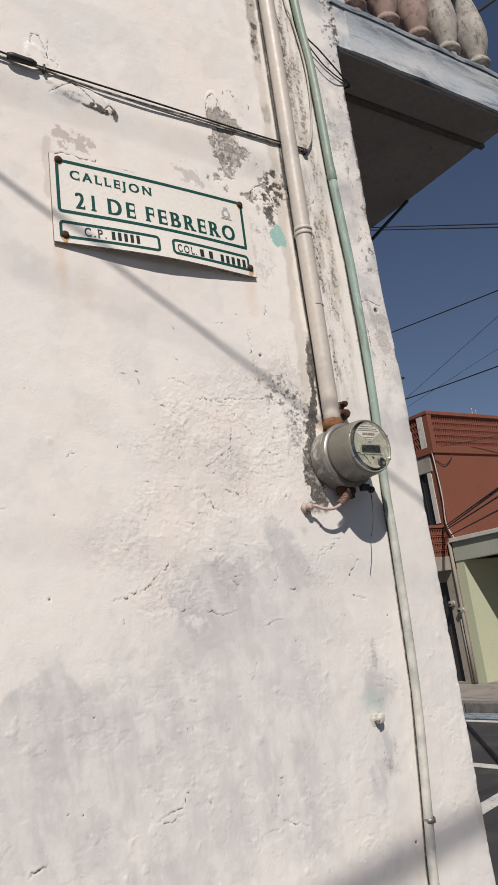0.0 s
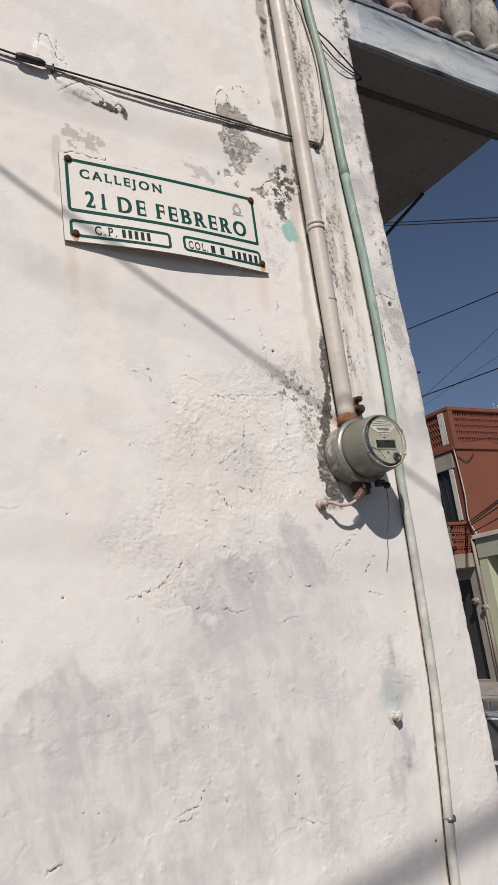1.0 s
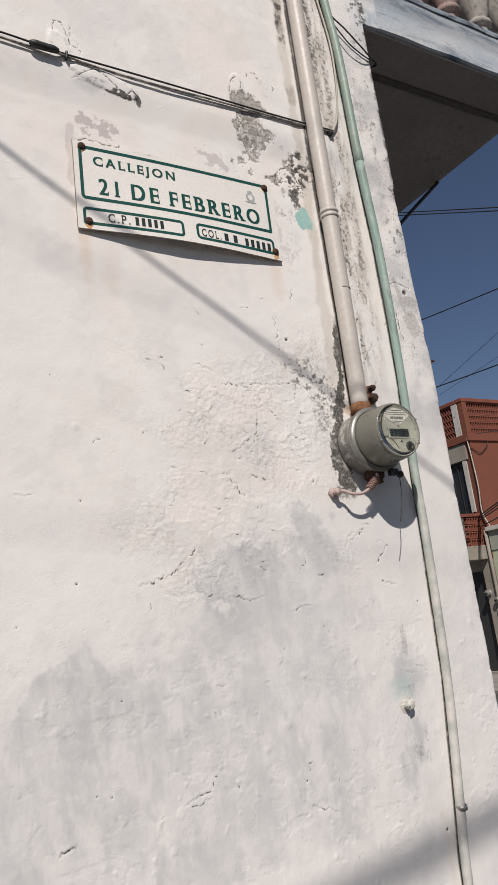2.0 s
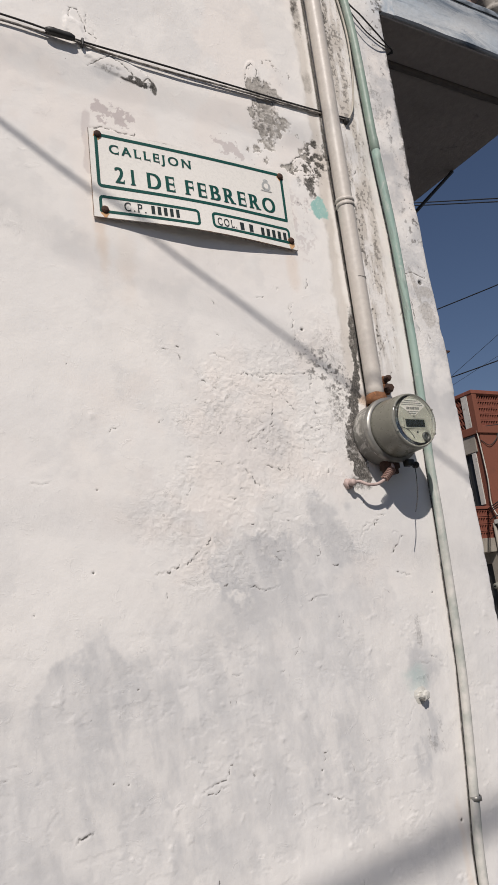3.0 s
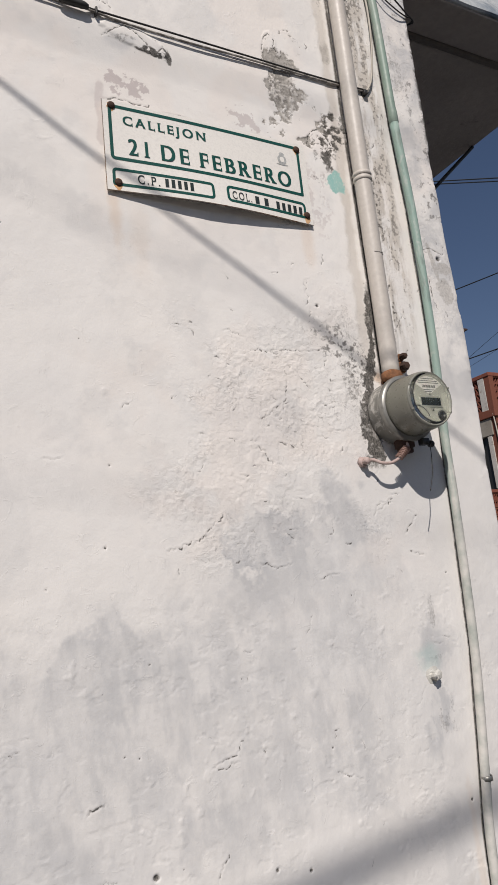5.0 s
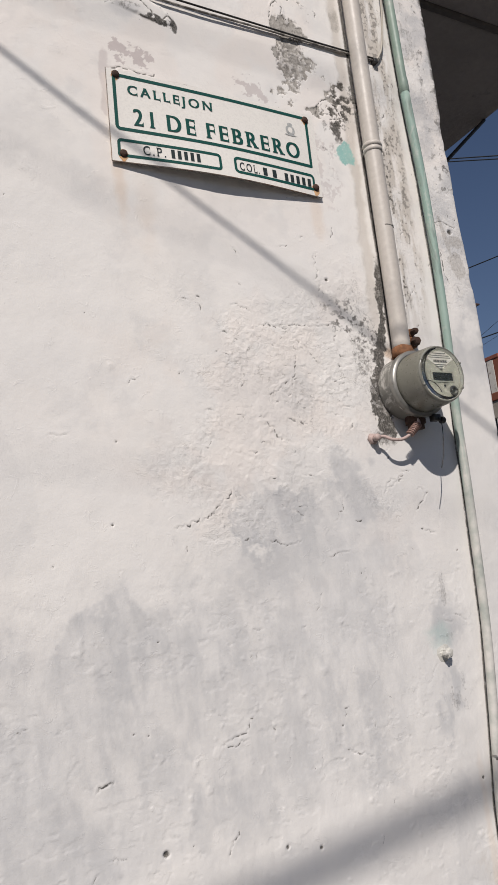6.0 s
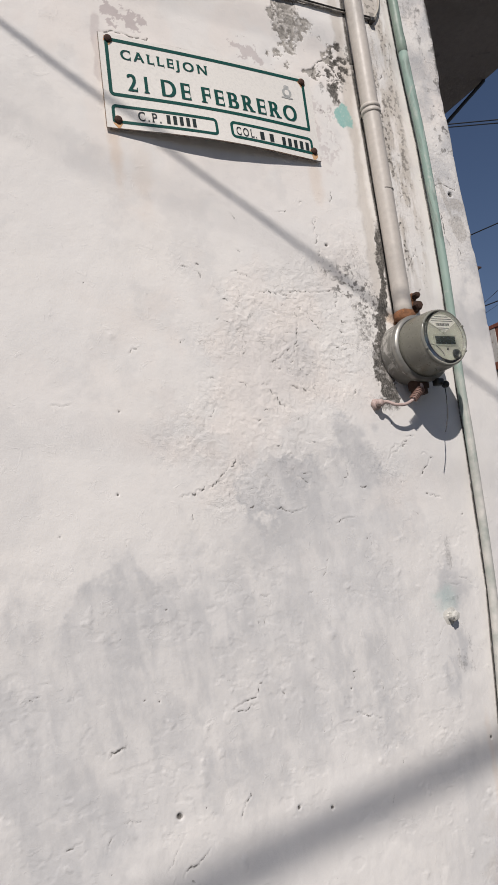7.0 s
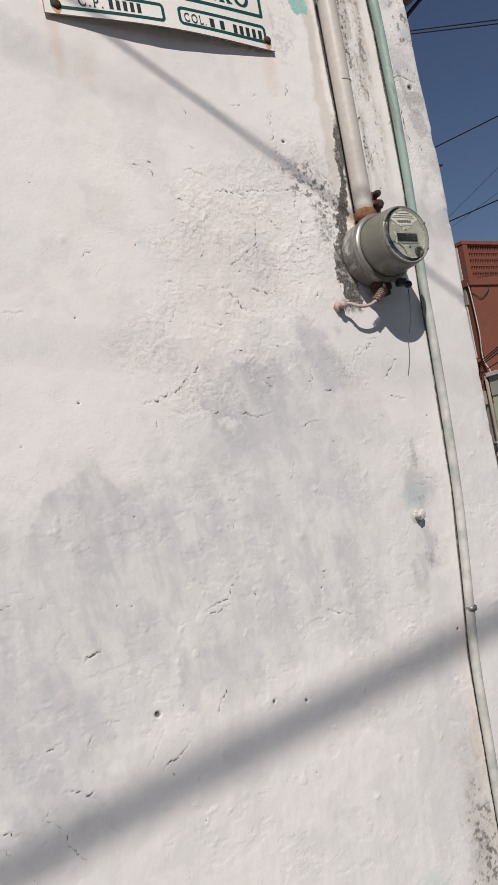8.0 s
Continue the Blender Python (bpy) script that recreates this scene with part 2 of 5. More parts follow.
PALE_GREEN = surface("pale_green_paint", (0.52, 0.55, 0.39), (0.48, 0.51, 0.365), 0.85, 0, 1.2, 40, (0.38, 0.40, 0.29), (0.6, 0.8))
GREEN_FASCIA = surface("grey_green_paint", (0.40, 0.42, 0.35), (0.36, 0.38, 0.32), 0.85, 0, 1.2, 40, (0.22, 0.23, 0.19), (0.58, 0.8))
PALE_CAP = surface("pale_cap", (0.62, 0.61, 0.56), (0.5, 0.48, 0.44), 0.85, 0, 2, 40, (0.2, 0.18, 0.16), (0.6, 0.75))
DARK_STEEL = surface("dark_shutter", (0.05, 0.05, 0.05), (0.035, 0.035, 0.035), 0.6, 0.2, 3, 60, None)
DARK_PANE = surface("dark_window_pane", (0.03, 0.032, 0.035), (0.02, 0.022, 0.024), 0.45, 0, 3, 60, None, relief=0.02)
POLE = surface("pole_concrete", (0.40, 0.38, 0.35), (0.32, 0.30, 0.28), 0.9, 0, 1.5, 50, None)


# ---- mesh helpers ----
def part(name, bm, mat, parent=None, label="", smooth=False):
    me = bpy.data.meshes.new(name)
    if smooth:
        for f in bm.faces:
            f.smooth = True
    bm.to_mesh(me)
    bm.free()
    me.materials.append(mat)
    ob = new(name, me)
    if parent is not None:
        ob.parent = parent
    if label:
        tagged(ob, label)
    return ob


def thing(name, label, category, group="", kind="", at=(0, 0, 0)):
    ob = new(name)
    ob.location = at
    ob.empty_display_size = 0.05
    return tagged(ob, label, category, group, kind)


def box(x0, x1, y0, y1, z0, z1, edge=0.0, bm=None):
    bm = bm or bmesh.new()
    m = Matrix.Translation(((x0 + x1) / 2, (y0 + y1) / 2, (z0 + z1) / 2)) @ Matrix.Diagonal((x1 - x0, y1 - y0, z1 - z0, 1))
    made = bmesh.ops.create_cube(bm, size=1, matrix=m)["verts"]
    if edge:
        edges = {e for v in made for e in v.link_edges}
        bmesh.ops.bevel(bm, geom=list(edges), offset=edge, segments=2, affect="EDGES", profile=0.5)
    return bm


def lathe(profile, m=None, steps=48, bm=None):
    """Turns (radius, height) pairs about the local z axis."""
    bm = bm or bmesh.new()
    m = m or Matrix()
    rings = []
    for r, h in profile:
        if r < 1e-6:
            rings.append([bm.verts.new(m @ Vector((0, 0, h)))])
        else:
            rings.append([bm.verts.new(m @ Vector((r * math.cos(2 * math.pi * k / steps), r * math.sin(2 * math.pi * k / steps), h)))
                          for k in range(steps)])
    for a, b in zip(rings, rings[1:]):
        for k in range(steps):
            j = (k + 1) % steps
            if len(a) == 1 and len(b) == 1:
                continue
            if len(a) == 1:
                bm.faces.new((a[0], b[k], b[j]))
            elif len(b) == 1:
                bm.faces.new((a[k], a[j], b[0]))
            else:
                bm.faces.new((a[k], a[j], b[j], b[k]))
    bmesh.ops.recalc_face_normals(bm, faces=bm.faces)
    return bm


def smooth_line(points, steps=8):
    """A Catmull-Rom line through the points."""
    p = [Vector(q) for q in points]
    p = [2 * p[0] - p[1], *p, 2 * p[-1] - p[-2]]
    out = []
    for i in range(1, len(p) - 2):
        for k in range(steps):
            s = k / steps
            a, b, c, d = p[i - 1], p[i], p[i + 1], p[i + 2]
            out.append(0.5 * (2 * b + (c - a) * s + (2 * a - 5 * b + 4 * c - d) * s * s + (3 * b - a - 3 * c + d) * s ** 3))
    return out + [p[-2]]


def tube(points, radius, segs=12, bm=None):
    """A round tube along points; radius may be a number or one for each point."""
    bm = bm or bmesh.new()
    pts = [Vector(q) for q in points]
    rad = radius if isinstance(radius, (list, tuple)) else [radius] * len(pts)
    side = None
    rings = []
    for i, q in enumerate(pts):
        d = (pts[min(i + 1, len(pts) - 1)] - pts[max(i - 1, 0)]).normalized()
        if side is None:
            side = d.orthogonal().normalized()
        side = (side - d * side.dot(d)).normalized()
        up = d.cross(side)
        rings.append([bm.verts.new(q + rad[i] * (math.cos(2 * math.pi * k / segs) * side + math.sin(2 * math.pi * k / segs) * up))
                      for k in range(segs)])
    for a, b in zip(rings, rings[1:]):
        for k in range(segs):
            bm.faces.new((a[k], a[(k + 1) % segs], b[(k + 1) % segs], b[k]))
    bm.faces.new(list(reversed(rings[0])))
    bm.faces.new(rings[-1])
    bmesh.ops.recalc_face_normals(bm, faces=bm.faces)
    return bm


OUT = Matrix.Rotation(radians(90), 4, "X")      # local z to the outside of the alley wall (-y)


def facing_alley(x, y, z):
    return Matrix.Translation((x, y, z)) @ OUT


# ---- the alley wall with its relief ----
rng = np.random.default_rng(7)
TABLE = rng.random((256, 256))


def value_noise(u, v, seed=0):
    iu, iv = np.floor(u).astype(int), np.floor(v).astype(int)
    fu, fv = u - iu, v - iv
    fu, fv = fu * fu * fu * (fu * (fu * 6 - 15) + 10), fv * fv * fv * (fv * (fv * 6 - 15) + 10)

    def cell(a, b):
        return TABLE[(a + seed * 37) % 256, (b + seed * 91) % 256]
    return (cell(iu, iv) * (1 - fu) + cell(iu + 1, iv) * fu) * (1 - fv) + (cell(iu, iv + 1) * (1 - fu) + cell(iu + 1, iv + 1) * fu) * fv


def fbm(u, v, scale, octaves=4, seed=0, rough=0.5):
    total, weight, amp = 0, 0, 1.0
    for k in range(octaves):
        f = 2.03 ** k / scale
        c, s = math.cos(0.6 * k), math.sin(0.6 * k)
        total = total + amp * value_noise((u * c - v * s) * f + 17.3 * k, (u * s + v * c) * f + 5.1 * k, seed + k)
        weight += amp
        amp *= rough
    return total / weight


def smooth_step(a, b, x):
    s = np.clip((x - a) / (b - a), 0, 1)
    return s * s * (3 - 2 * s)


def build_alley_wall():
    s = np.concatenate([np.linspace(-7.0, -1.6, 10), np.arange(-1.5, 0.105, 0.0024), np.linspace(0.12, 9.0, 12)])
    z = np.concatenate([np.array([-0.05, 0.1, 0.2]), np.arange(0.28, 3.75, 0.0024), np.linspace(3.85, 6.6, 6)])
    S, Z = np.meshgrid(s, z)
    X = S                                       # along the wall, wrapping round the corner at 0
    n1, n2 = fbm(X, Z, 0.05, 5, 3, 0.58), fbm(X, Z, 0.016, 4, 9, 0.6)
    n3 = fbm(X, Z, 0.14, 4, 21, 0.55)
    warp = (fbm(X, Z, 0.05, 4, 31, 0.6) - 0.5)

    def blob(x0, z0, rx, rz, turn=0.0, soft=0.12, rough=1.0, noise_field=None):
        c, q = math.cos(radians(turn)), math.sin(radians(turn))
        a, b = (X - x0) * c + (Z - z0) * q, -(X - x0) * q + (Z - z0) * c
        d = np.sqrt((a / rx) ** 2 + (b / rz) ** 2) + rough * 1.6 * ((n1 if noise_field is None else noise_field) - 0.5)
        return 1 - smooth_step(1 - soft, 1 + soft, d)

    def both(*masks):
        out = masks[0]
        for k in masks[1:]:
            out = np.maximum(out, k)
        return out

    edge_n = fbm(X, Z, 0.07, 5, 151, 0.62)
    n4 = fbm(X, Z, 0.0075, 2, 201, 0.6)
    streak = fbm(X * 3.2, Z * 0.55, 0.05, 5, 44, 0.6)

    # bare plaster where the paint has come off
    peel = both(
        blob(-0.528, 2.91, 0.046, 0.125, -8, 0.10, 2.2, n1 * 0.5 + n2 * 0.5) * (0.45 + 0.55 * smooth_step(0.34, 0.60, n4 * 0.5 + streak * 0.5)),
        0.8 * blob(-0.545, 3.005, 0.036, 0.024, 20, 0.15, 2.2, n1 * 0.5 + n2 * 0.5),
        0.8 * blob(-0.49, 3.00, 0.040, 0.018, -30, 0.15, 2.0, n1 * 0.5 + n2 * 0.5),
        0.9 * blob(-0.395, 2.82, 0.045, 0.065, -30, 0.1, 1.5) * smooth_step(0.44, 0.52, n2),
        0.75 * blob(-0.44, 2.77, 0.05, 0.022, 0, 0.1, 1.2) * smooth_step(0.46, 0.52, n2),
    )
    # the chased groove beside the thick pipe
    gx = -0.362 + 0.012 * (fbm(X * 0, Z, 0.2, 3, 52) - 0.5) + 0.02 * warp
    groove = (1 - smooth_step(0.008, 0.026, np.abs(X - gx) + 0.02 * (n1 - 0.5))) * smooth_step(2.02, 2.2, Z)
    groove_soft = groove * (0.25 + 0.75 * smooth_step(0.42, 0.58, n3))
    peel = np.maximum(peel, groove_soft * (0.12 + 0.45 * smooth_step(2.75, 3.1, Z) + 0.20 * smooth_step(2.4, 2.2, Z)))
    # scabby strips on either side of the pipes
    strip = np.exp(-((X + 0.265) / 0.035) ** 2) * smooth_step(2.10, 2.30, Z) * (1 - 0.4 * smooth_step(2.6, 2.8, Z) * (1 - smooth_step(3.1, 3.3, Z)))
    peel = np.maximum(peel, 0.42 * strip * smooth_step(0.46, 0.62, streak * 0.6 + n4 * 0.4))
    edge_strip = np.exp(-((X + 0.035) / 0.05) ** 2) * smooth_step(2.25, 2.45, Z)
    peel = np.maximum(peel, 0.14 * edge_strip * smooth_step(0.48, 0.66, n1))
    peel = np.maximum(peel, 0.45 * both(blob(-0.045, 2.37, 0.028, 0.035, 0, 0.2, 0.9), blob(-0.075, 2.46, 0.008, 0.07, 10, 0.2, 0.8),
                                        blob(-0.03, 2.44, 0.03, 0.02, 0, 0.2, 1.0)))
    peel = np.maximum(peel, 0.5 * blob(-0.29, 0.50, 0.07, 0.13, 0, 0.4, 1.8) * smooth_step(0.42, 0.58, n1 * 0.6 + n2 * 0.4))

    # the black streak down the pipe's side and past the meter to the earthing bolt
    band_x = np.interp(Z, (1.84, 1.88, 1.94, 2.01, 2.08, 2.17, 2.26, 2.36), (-0.385, -0.385, -0.394, -0.388, -0.372, -0.350, -0.342, -0.340))
    band_w = np.interp(Z, (1.84, 1.90, 2.0, 2.12, 2.25, 2.36), (0.030, 0.030, 0.021, 0.017, 0.013, 0.007))
    dark_band = (1 - smooth_step(0.65, 1.15, np.abs(X - band_x) / band_w + 1.7 * (n1 - 0.5) + 1.5 * (n2 - 0.5))) * smooth_step(1.83, 1.87, Z + 0.05 * (n1 - 0.5)) * smooth_step(2.38, 2.30, Z + 0.1 * (n1 - 0.5))
    mildew_and_shade = both(
        1.0 * dark_band * (0.55 + 0.45 * smooth_step(0.34, 0.58, n4 * 0.4 + n1 * 0.3 + n2 * 0.3)),
        0.62 * blob(-0.440, 2.15, 0.13, 0.060, -42, 0.8, 1.2) * (0.10 + 0.90 * smooth_step(0.44, 0.68, n4 * 0.65 + n2 * 0.35)),
        0.78 * blob(-0.385, 2.80, 0.045, 0.10, -25, 0.35, 1.7) * smooth_step(0.32, 0.66, n2),
        0.42 * blob(-0.528, 2.92, 0.05, 0.13, -8, 0.2, 1.6) * smooth_step(0.40, 0.66, n4 * 0.6 + n2 * 0.4),
        0.85 * groove * smooth_step(0.40, 0.66, n1 * 0.6 + n2 * 0.4) * smooth_step(3.15, 3.35, Z),
        0.72 * strip * smooth_step(0.54, 0.66, streak * 0.55 + n4 * 0.45),
        0.45 * np.exp(-((X + 0.21) / 0.02) ** 2) * smooth_step(2.1, 2.4, Z) * smooth_step(0.50, 0.66, streak * 0.5 + n4 * 0.5),
        0.55 * blob(-0.30, 2.62, 0.03, 0.30, 0, 0.5, 1.2) * smooth_step(0.50, 0.62, streak),
        0.60 * edge_strip * smooth_step(0.54, 0.70, n2) * smooth_step(0.44, 0.58, n3) * smooth_step(2.3, 2.7, Z),
        0.34 * blob(-0.10, 3.12, 0.035, 0.22, 0, 0.5, 1.3) * smooth_step(0.44, 0.62, n2 * 0.5 + streak * 0.5),
        0.85 * np.exp(-((X + 0.004) / 0.016) ** 2) * smooth_step(2.6, 2.95, Z) * smooth_step(0.34, 0.62, n2 * 0.6 + n1 * 0.4),
        0.55 * blob(-0.275, 0.50, 0.055, 0.12, 0, 0.5, 1.6) * smooth_step(0.42, 0.62, n4 * 0.4 + n2 * 0.6),
        0.22 * blob(-0.335, 0.58, 0.04, 0.16, 4, 0.5, 1.4) * smooth_step(0.46, 0.66, n2),
        0.22 * blob(-0.42, 2.12, 0.05, 0.16, 0, 0.6, 1.2),
        0.70 * blob(-0.425, 1.862, 0.030, 0.022, 0, 0.5, 1.4) * (0.3 + 0.7 * smooth_step(0.35, 0.6, n2)),
        0.50 * blob(-0.445, 2.07, 0.022, 0.05, 10, 0.5, 1.3) * smooth_step(0.35, 0.65, n2),
        0.42 * blob(-0.298, 1.245, 0.016, 0.030, 0, 0.5, 1.4) * smooth_step(0.42, 0.62, streak * 0.5 + n2 * 0.5),
        0.34 * blob(-0.288, 1.375, 0.036, 0.040, 0, 0.6, 1.5) * smooth_step(0.40, 0.65, n2 * 0.5 + edge_n * 0.5),
        0.34 * blob(-0.285, 1.47, 0.012, 0.055, 0, 0.6, 1.3),
        0.36 * blob(-0.300, 1.235, 0.030, 0.060, 8, 0.6, 1.5) * smooth_step(0.40, 0.62, streak * 0.5 + n2 * 0.5),
        # black crevices under the loose shells above the sign, painted as shade
        0.95 * blob(-0.912, 2.917, 0.038, 0.011, -12, 0.4, 1.4) * smooth_step(0.30, 0.55, n4),
        0.80 * blob(-0.868, 2.912, 0.008, 0.020, 0, 0.4, 1.4),
        0.40 * blob(-0.99, 2.938, 0.045, 0.012, 10, 0.5, 1.4) * smooth_step(0.35, 0.6, n4),
    )
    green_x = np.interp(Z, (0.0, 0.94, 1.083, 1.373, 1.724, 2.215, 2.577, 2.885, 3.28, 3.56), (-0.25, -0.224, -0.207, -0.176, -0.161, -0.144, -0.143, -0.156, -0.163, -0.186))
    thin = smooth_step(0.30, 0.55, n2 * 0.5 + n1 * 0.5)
    # dark lines along both pipes: contact dirt, and the gap's shade painted in
    mildew_and_shade = both(mildew_and_shade, 0.95 * np.exp(-((X + 0.331) / 0.0062) ** 2) * smooth_step(2.05, 2.1, Z) * (0.65 + 0.35 * thin),
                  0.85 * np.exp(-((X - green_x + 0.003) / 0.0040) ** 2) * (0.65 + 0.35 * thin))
    tan = 0.68 * groove * smooth_step(2.0, 2.3, Z) * (0.6 + 0.4 * n3)
    tan = np.maximum(tan, 0.65 * blob(-0.285, 0.55, 0.05, 0.20, 0, 0.6, 1.4) * (0.4 + 0.6 * n3))
    between = smooth_step(-0.33, -0.29, X) * smooth_step(-0.16, -0.20, X) * smooth_step(2.05, 2.35, Z)
    tan = np.maximum(tan, 0.72 * between * smooth_step(0.38, 0.60, streak * 0.7 + n1 * 0.3))
    mildew_and_shade = np.maximum(mildew_and_shade, 0.48 * between * smooth_step(0.54, 0.66, streak * 0.55 + n4 * 0.45))
    cloud = fbm(X, Z, 0.11, 5, 141, 0.6)
    brushed = fbm(X * 1.8 + Z * 0.35, Z * 0.75 - X * 0.2, 0.07, 5, 161, 0.66)
    mottle = 0.52 + 0.48 * smooth_step(0.34, 0.62, 0.35 * cloud + 0.65 * brushed)
    damp_and_shade = both(
        0.90 * blob(-0.735, 1.655, 0.13, 0.10, 25, 0.16, 1.1, edge_n) * mottle,
        0.70 * blob(-0.66, 1.53, 0.28, 0.18, 10, 0.45, 1.1, edge_n) * mottle,
        1.0 * blob(-0.520, 1.735, 0.058, 0.072, 20, 0.45, 2.0, 0.6 * edge_n + 0.4 * n1) * (0.25 + 0.75 * mottle),
        0.45 * blob(-0.44, 1.62, 0.09, 0.06, 0, 0.5, 1.2, edge_n) * mottle,
        0.85 * blob(-1.12, 1.44, 0.17, 0.085, -12, 0.22, 1.2, edge_n) * mottle,
        0.70 * blob(-1.17, 1.33, 0.20, 0.17, -8, 0.5, 1.2, edge_n) * mottle,
        0.75 * smooth_step(1.56, 1.42, Z + 0.24 * (edge_n - 0.5)) * smooth_step(0.98, 1.2, Z + 0.35 * (cloud - 0.5)) * smooth_step(-0.33, -0.55, X) * (0.35 + 0.65 * smooth_step(0.36, 0.64, brushed * 0.7 + cloud * 0.3)),
        0.75 * blob(-0.90, 1.26, 0.20, 0.14, 0, 0.5, 1.2, edge_n) * mottle,
        0.85 * blob(-1.27, 1.06, 0.14, 0.14, 20, 0.5, 1.3, edge_n) * mottle,
        0.45 * blob(-1.12, 1.10, 0.07, 0.05, 30, 0.5, 1.2, edge_n),
        1.0 * blob(-0.300, 1.375, 0.055, 0.070, 0, 0.5, 1.2, edge_n),
        1.0 * blob(-0.305, 1.215, 0.042, 0.085, 8, 0.5, 1.4, edge_n) * (0.45 + 0.55 * smooth_step(0.35, 0.6, brushed)),
        # grey shading of the bulging shell, put into the colour
        0.60 * blob(-1.00, 2.925, 0.05, 0.022, 10, 0.5, 1.0),
        0.45 * blob(-0.285, 1.46, 0.012, 0.07, 0, 0.5, 0.8),
        0.45 * blob(-0.055, 2.22, 0.04, 0.18, 0, 0.5, 1.2, edge_n) * smooth_step(0.3, 0.6, cloud),
        0.45 * blob(-0.64, 1.98, 0.05, 0.07, 0, 0.4, 0.9, edge_n),
        0.40 * blob(-0.40, 0.66, 0.06, 0.16, 0, 0.5, 1.0, streak),
        0.45 * blob(-0.33, 0.75, 0.07, 0.27, 0, 0.7, 1.3, brushed),
        0.80 * blob(-0.285, 0.58, 0.06, 0.20, 0, 0.6, 1.4, edge_n) * smooth_step(0.3, 0.6, brushed),
        0.55 * strip * (0.4 + 0.6 * smooth_step(0.40, 0.6, streak)),
        0.40 * np.exp(-((X + 0.08) / 0.06) ** 2) * smooth_step(2.0, 2.3, Z) * smooth_step(0.45, 0.62, cloud),
        0.20 * smooth_step(0.50, 0.66, cloud),
        0.30 * smooth_step(-0.60, -0.30, X) * smooth_step(2.05, 1.75, Z) * (0.5 + 0.5 * smooth_step(0.3, 0.6, cloud)),
        0.80 * smooth_step(-0.15, -0.10, X) * smooth_step(1.75, 2.25, Z) * smooth_step(3.47, 3.40, Z) * smooth_step(0.36, 0.62, 0.5 * cloud + 0.5 * edge_n),
    ) * (0.55 + 0.5 * edge_n)
    mauve = both(
        0.75 * blob(-1.022, 2.812, 0.019, 0.024, 15, 0.06, 2.4, n2),
        0.75 * blob(-0.968, 2.80, 0.020, 0.026, 10, 0.06, 2.4, n2),
        0.60 * blob(-0.655, 2.785, 0.036, 0.018, -25, 0.06, 2.6, n2),
        0.40 * blob(-0.46, 2.60, 0.06, 0.09, 0, 0.3, 1.4) * smooth_step(0.54, 0.58, n2),
        0.45 * blob(-1.06, 2.70, 0.012, 0.08, 0, 0.2, 1.0),
    )
    turquoise = blob(-0.384, 2.650, 0.037, 0.031, 30, 0.08, 1.3, n1 * 0.6 + n2 * 0.4)
    turquoise = np.maximum(turquoise, 0.25 * blob(-0.47, 0.46, 0.05, 0.04, 0, 0.4, 1.2))
    turquoise = np.maximum(turquoise, 0.30 * blob(-0.312, 1.365, 0.040, 0.035, 0, 0.5, 1.2))
    rust = both(
        0.30 * blob(-1.043, 2.44, 0.014, 0.075, 0, 0.7, 0.9),
        0.12 * blob(-0.985, 2.40, 0.02, 0.09, 0, 0.8, 0.9),
        0.20 * blob(-0.512, 2.455, 0.016, 0.055, 0, 0.7, 0.9),
        0.55 * blob(-0.335, 2.085, 0.03, 0.018, 0, 0.4, 1.0),
        0.18 * blob(-0.25, 0.85, 0.01, 0.2, 0, 0.6, 0.9),
        0.22 * blob(-0.005, 1.02, 0.012, 0.05, 20, 0.4, 1.0),
    )
    bluish = smooth_step(-0.14, 0.05, X) * smooth_step(3.40, 3.50, Z) * (0.35 + 0.65 * smooth_step(0.36, 0.6, cloud))
    pinkish = 0.38 * smooth_step(0.45, 0.65, fbm(X, Z, 0.16, 4, 77, 0.6)) * blob(-0.72, 1.95, 0.40, 0.36, 0, 0.5, 0.8, n3)
    pinkish = np.maximum(pinkish, 0.35 * smooth_step(0.48, 0.62, fbm(X, Z, 0.2, 4, 83)) * smooth_step(2.2, 2.6, Z))

    # relief, in metres, outwards
    h = 0.008 * (fbm(X, Z, 0.45, 3, 60) - 0.5) + 0.0030 * (n3 - 0.5) + 0.0007 * (n1 - 0.5)
    rough_area = both(blob(-0.60, 2.00, 0.31, 0.25, -10, 0.4, 0.8, n3), 0.9 * blob(-0.74, 1.82, 0.26, 0.17, 20, 0.45, 0.8, n3),
                      0.8 * blob(-0.42, 2.16, 0.16, 0.16, 0, 0.4, 0.8))
    scab = np.abs(fbm(X, Z, 0.030, 4, 66, 0.62) - 0.5) * 2
    crumb = fbm(X, Z, 0.010, 2, 166, 0.6)
    patches = 0.35 + 0.65 * smooth_step(0.38, 0.6, fbm(X, Z, 0.12, 3, 171))
    h += rough_area * patches * (0.0003 * (0.5 - scab) + 0.0006 * (n2 - 0.5) + 0.0017 * (crumb - 0.5))
    ledge = fbm(X + 0.02 * warp, Z, 0.085, 5, 71, 0.6)
    some = 0.9 * rough_area * smooth_step(0.45, 0.6, fbm(X, Z, 0.10, 2, 15)) + 0.22 * smooth_step(0.58, 0.66, fbm(X, Z, 0.16, 3, 16))
    h += some * 0.0007 * (smooth_step(0.535, 0.542, ledge) + smooth_step(0.44, 0.447, fbm(X, Z, 0.11, 5, 88, 0.62)))
    lower = smooth_step(1.65, 1.45, Z)
    brush = fbm(X * 2.4, Z * 0.7, 0.05, 4, 90, 0.55)
    h += lower * (0.0012 * (brush - 0.5) + 0.0008 * (fbm(X, Z, 0.035, 3, 93) - 0.5))
    lumps = fbm(X, Z, 0.020, 2, 95)
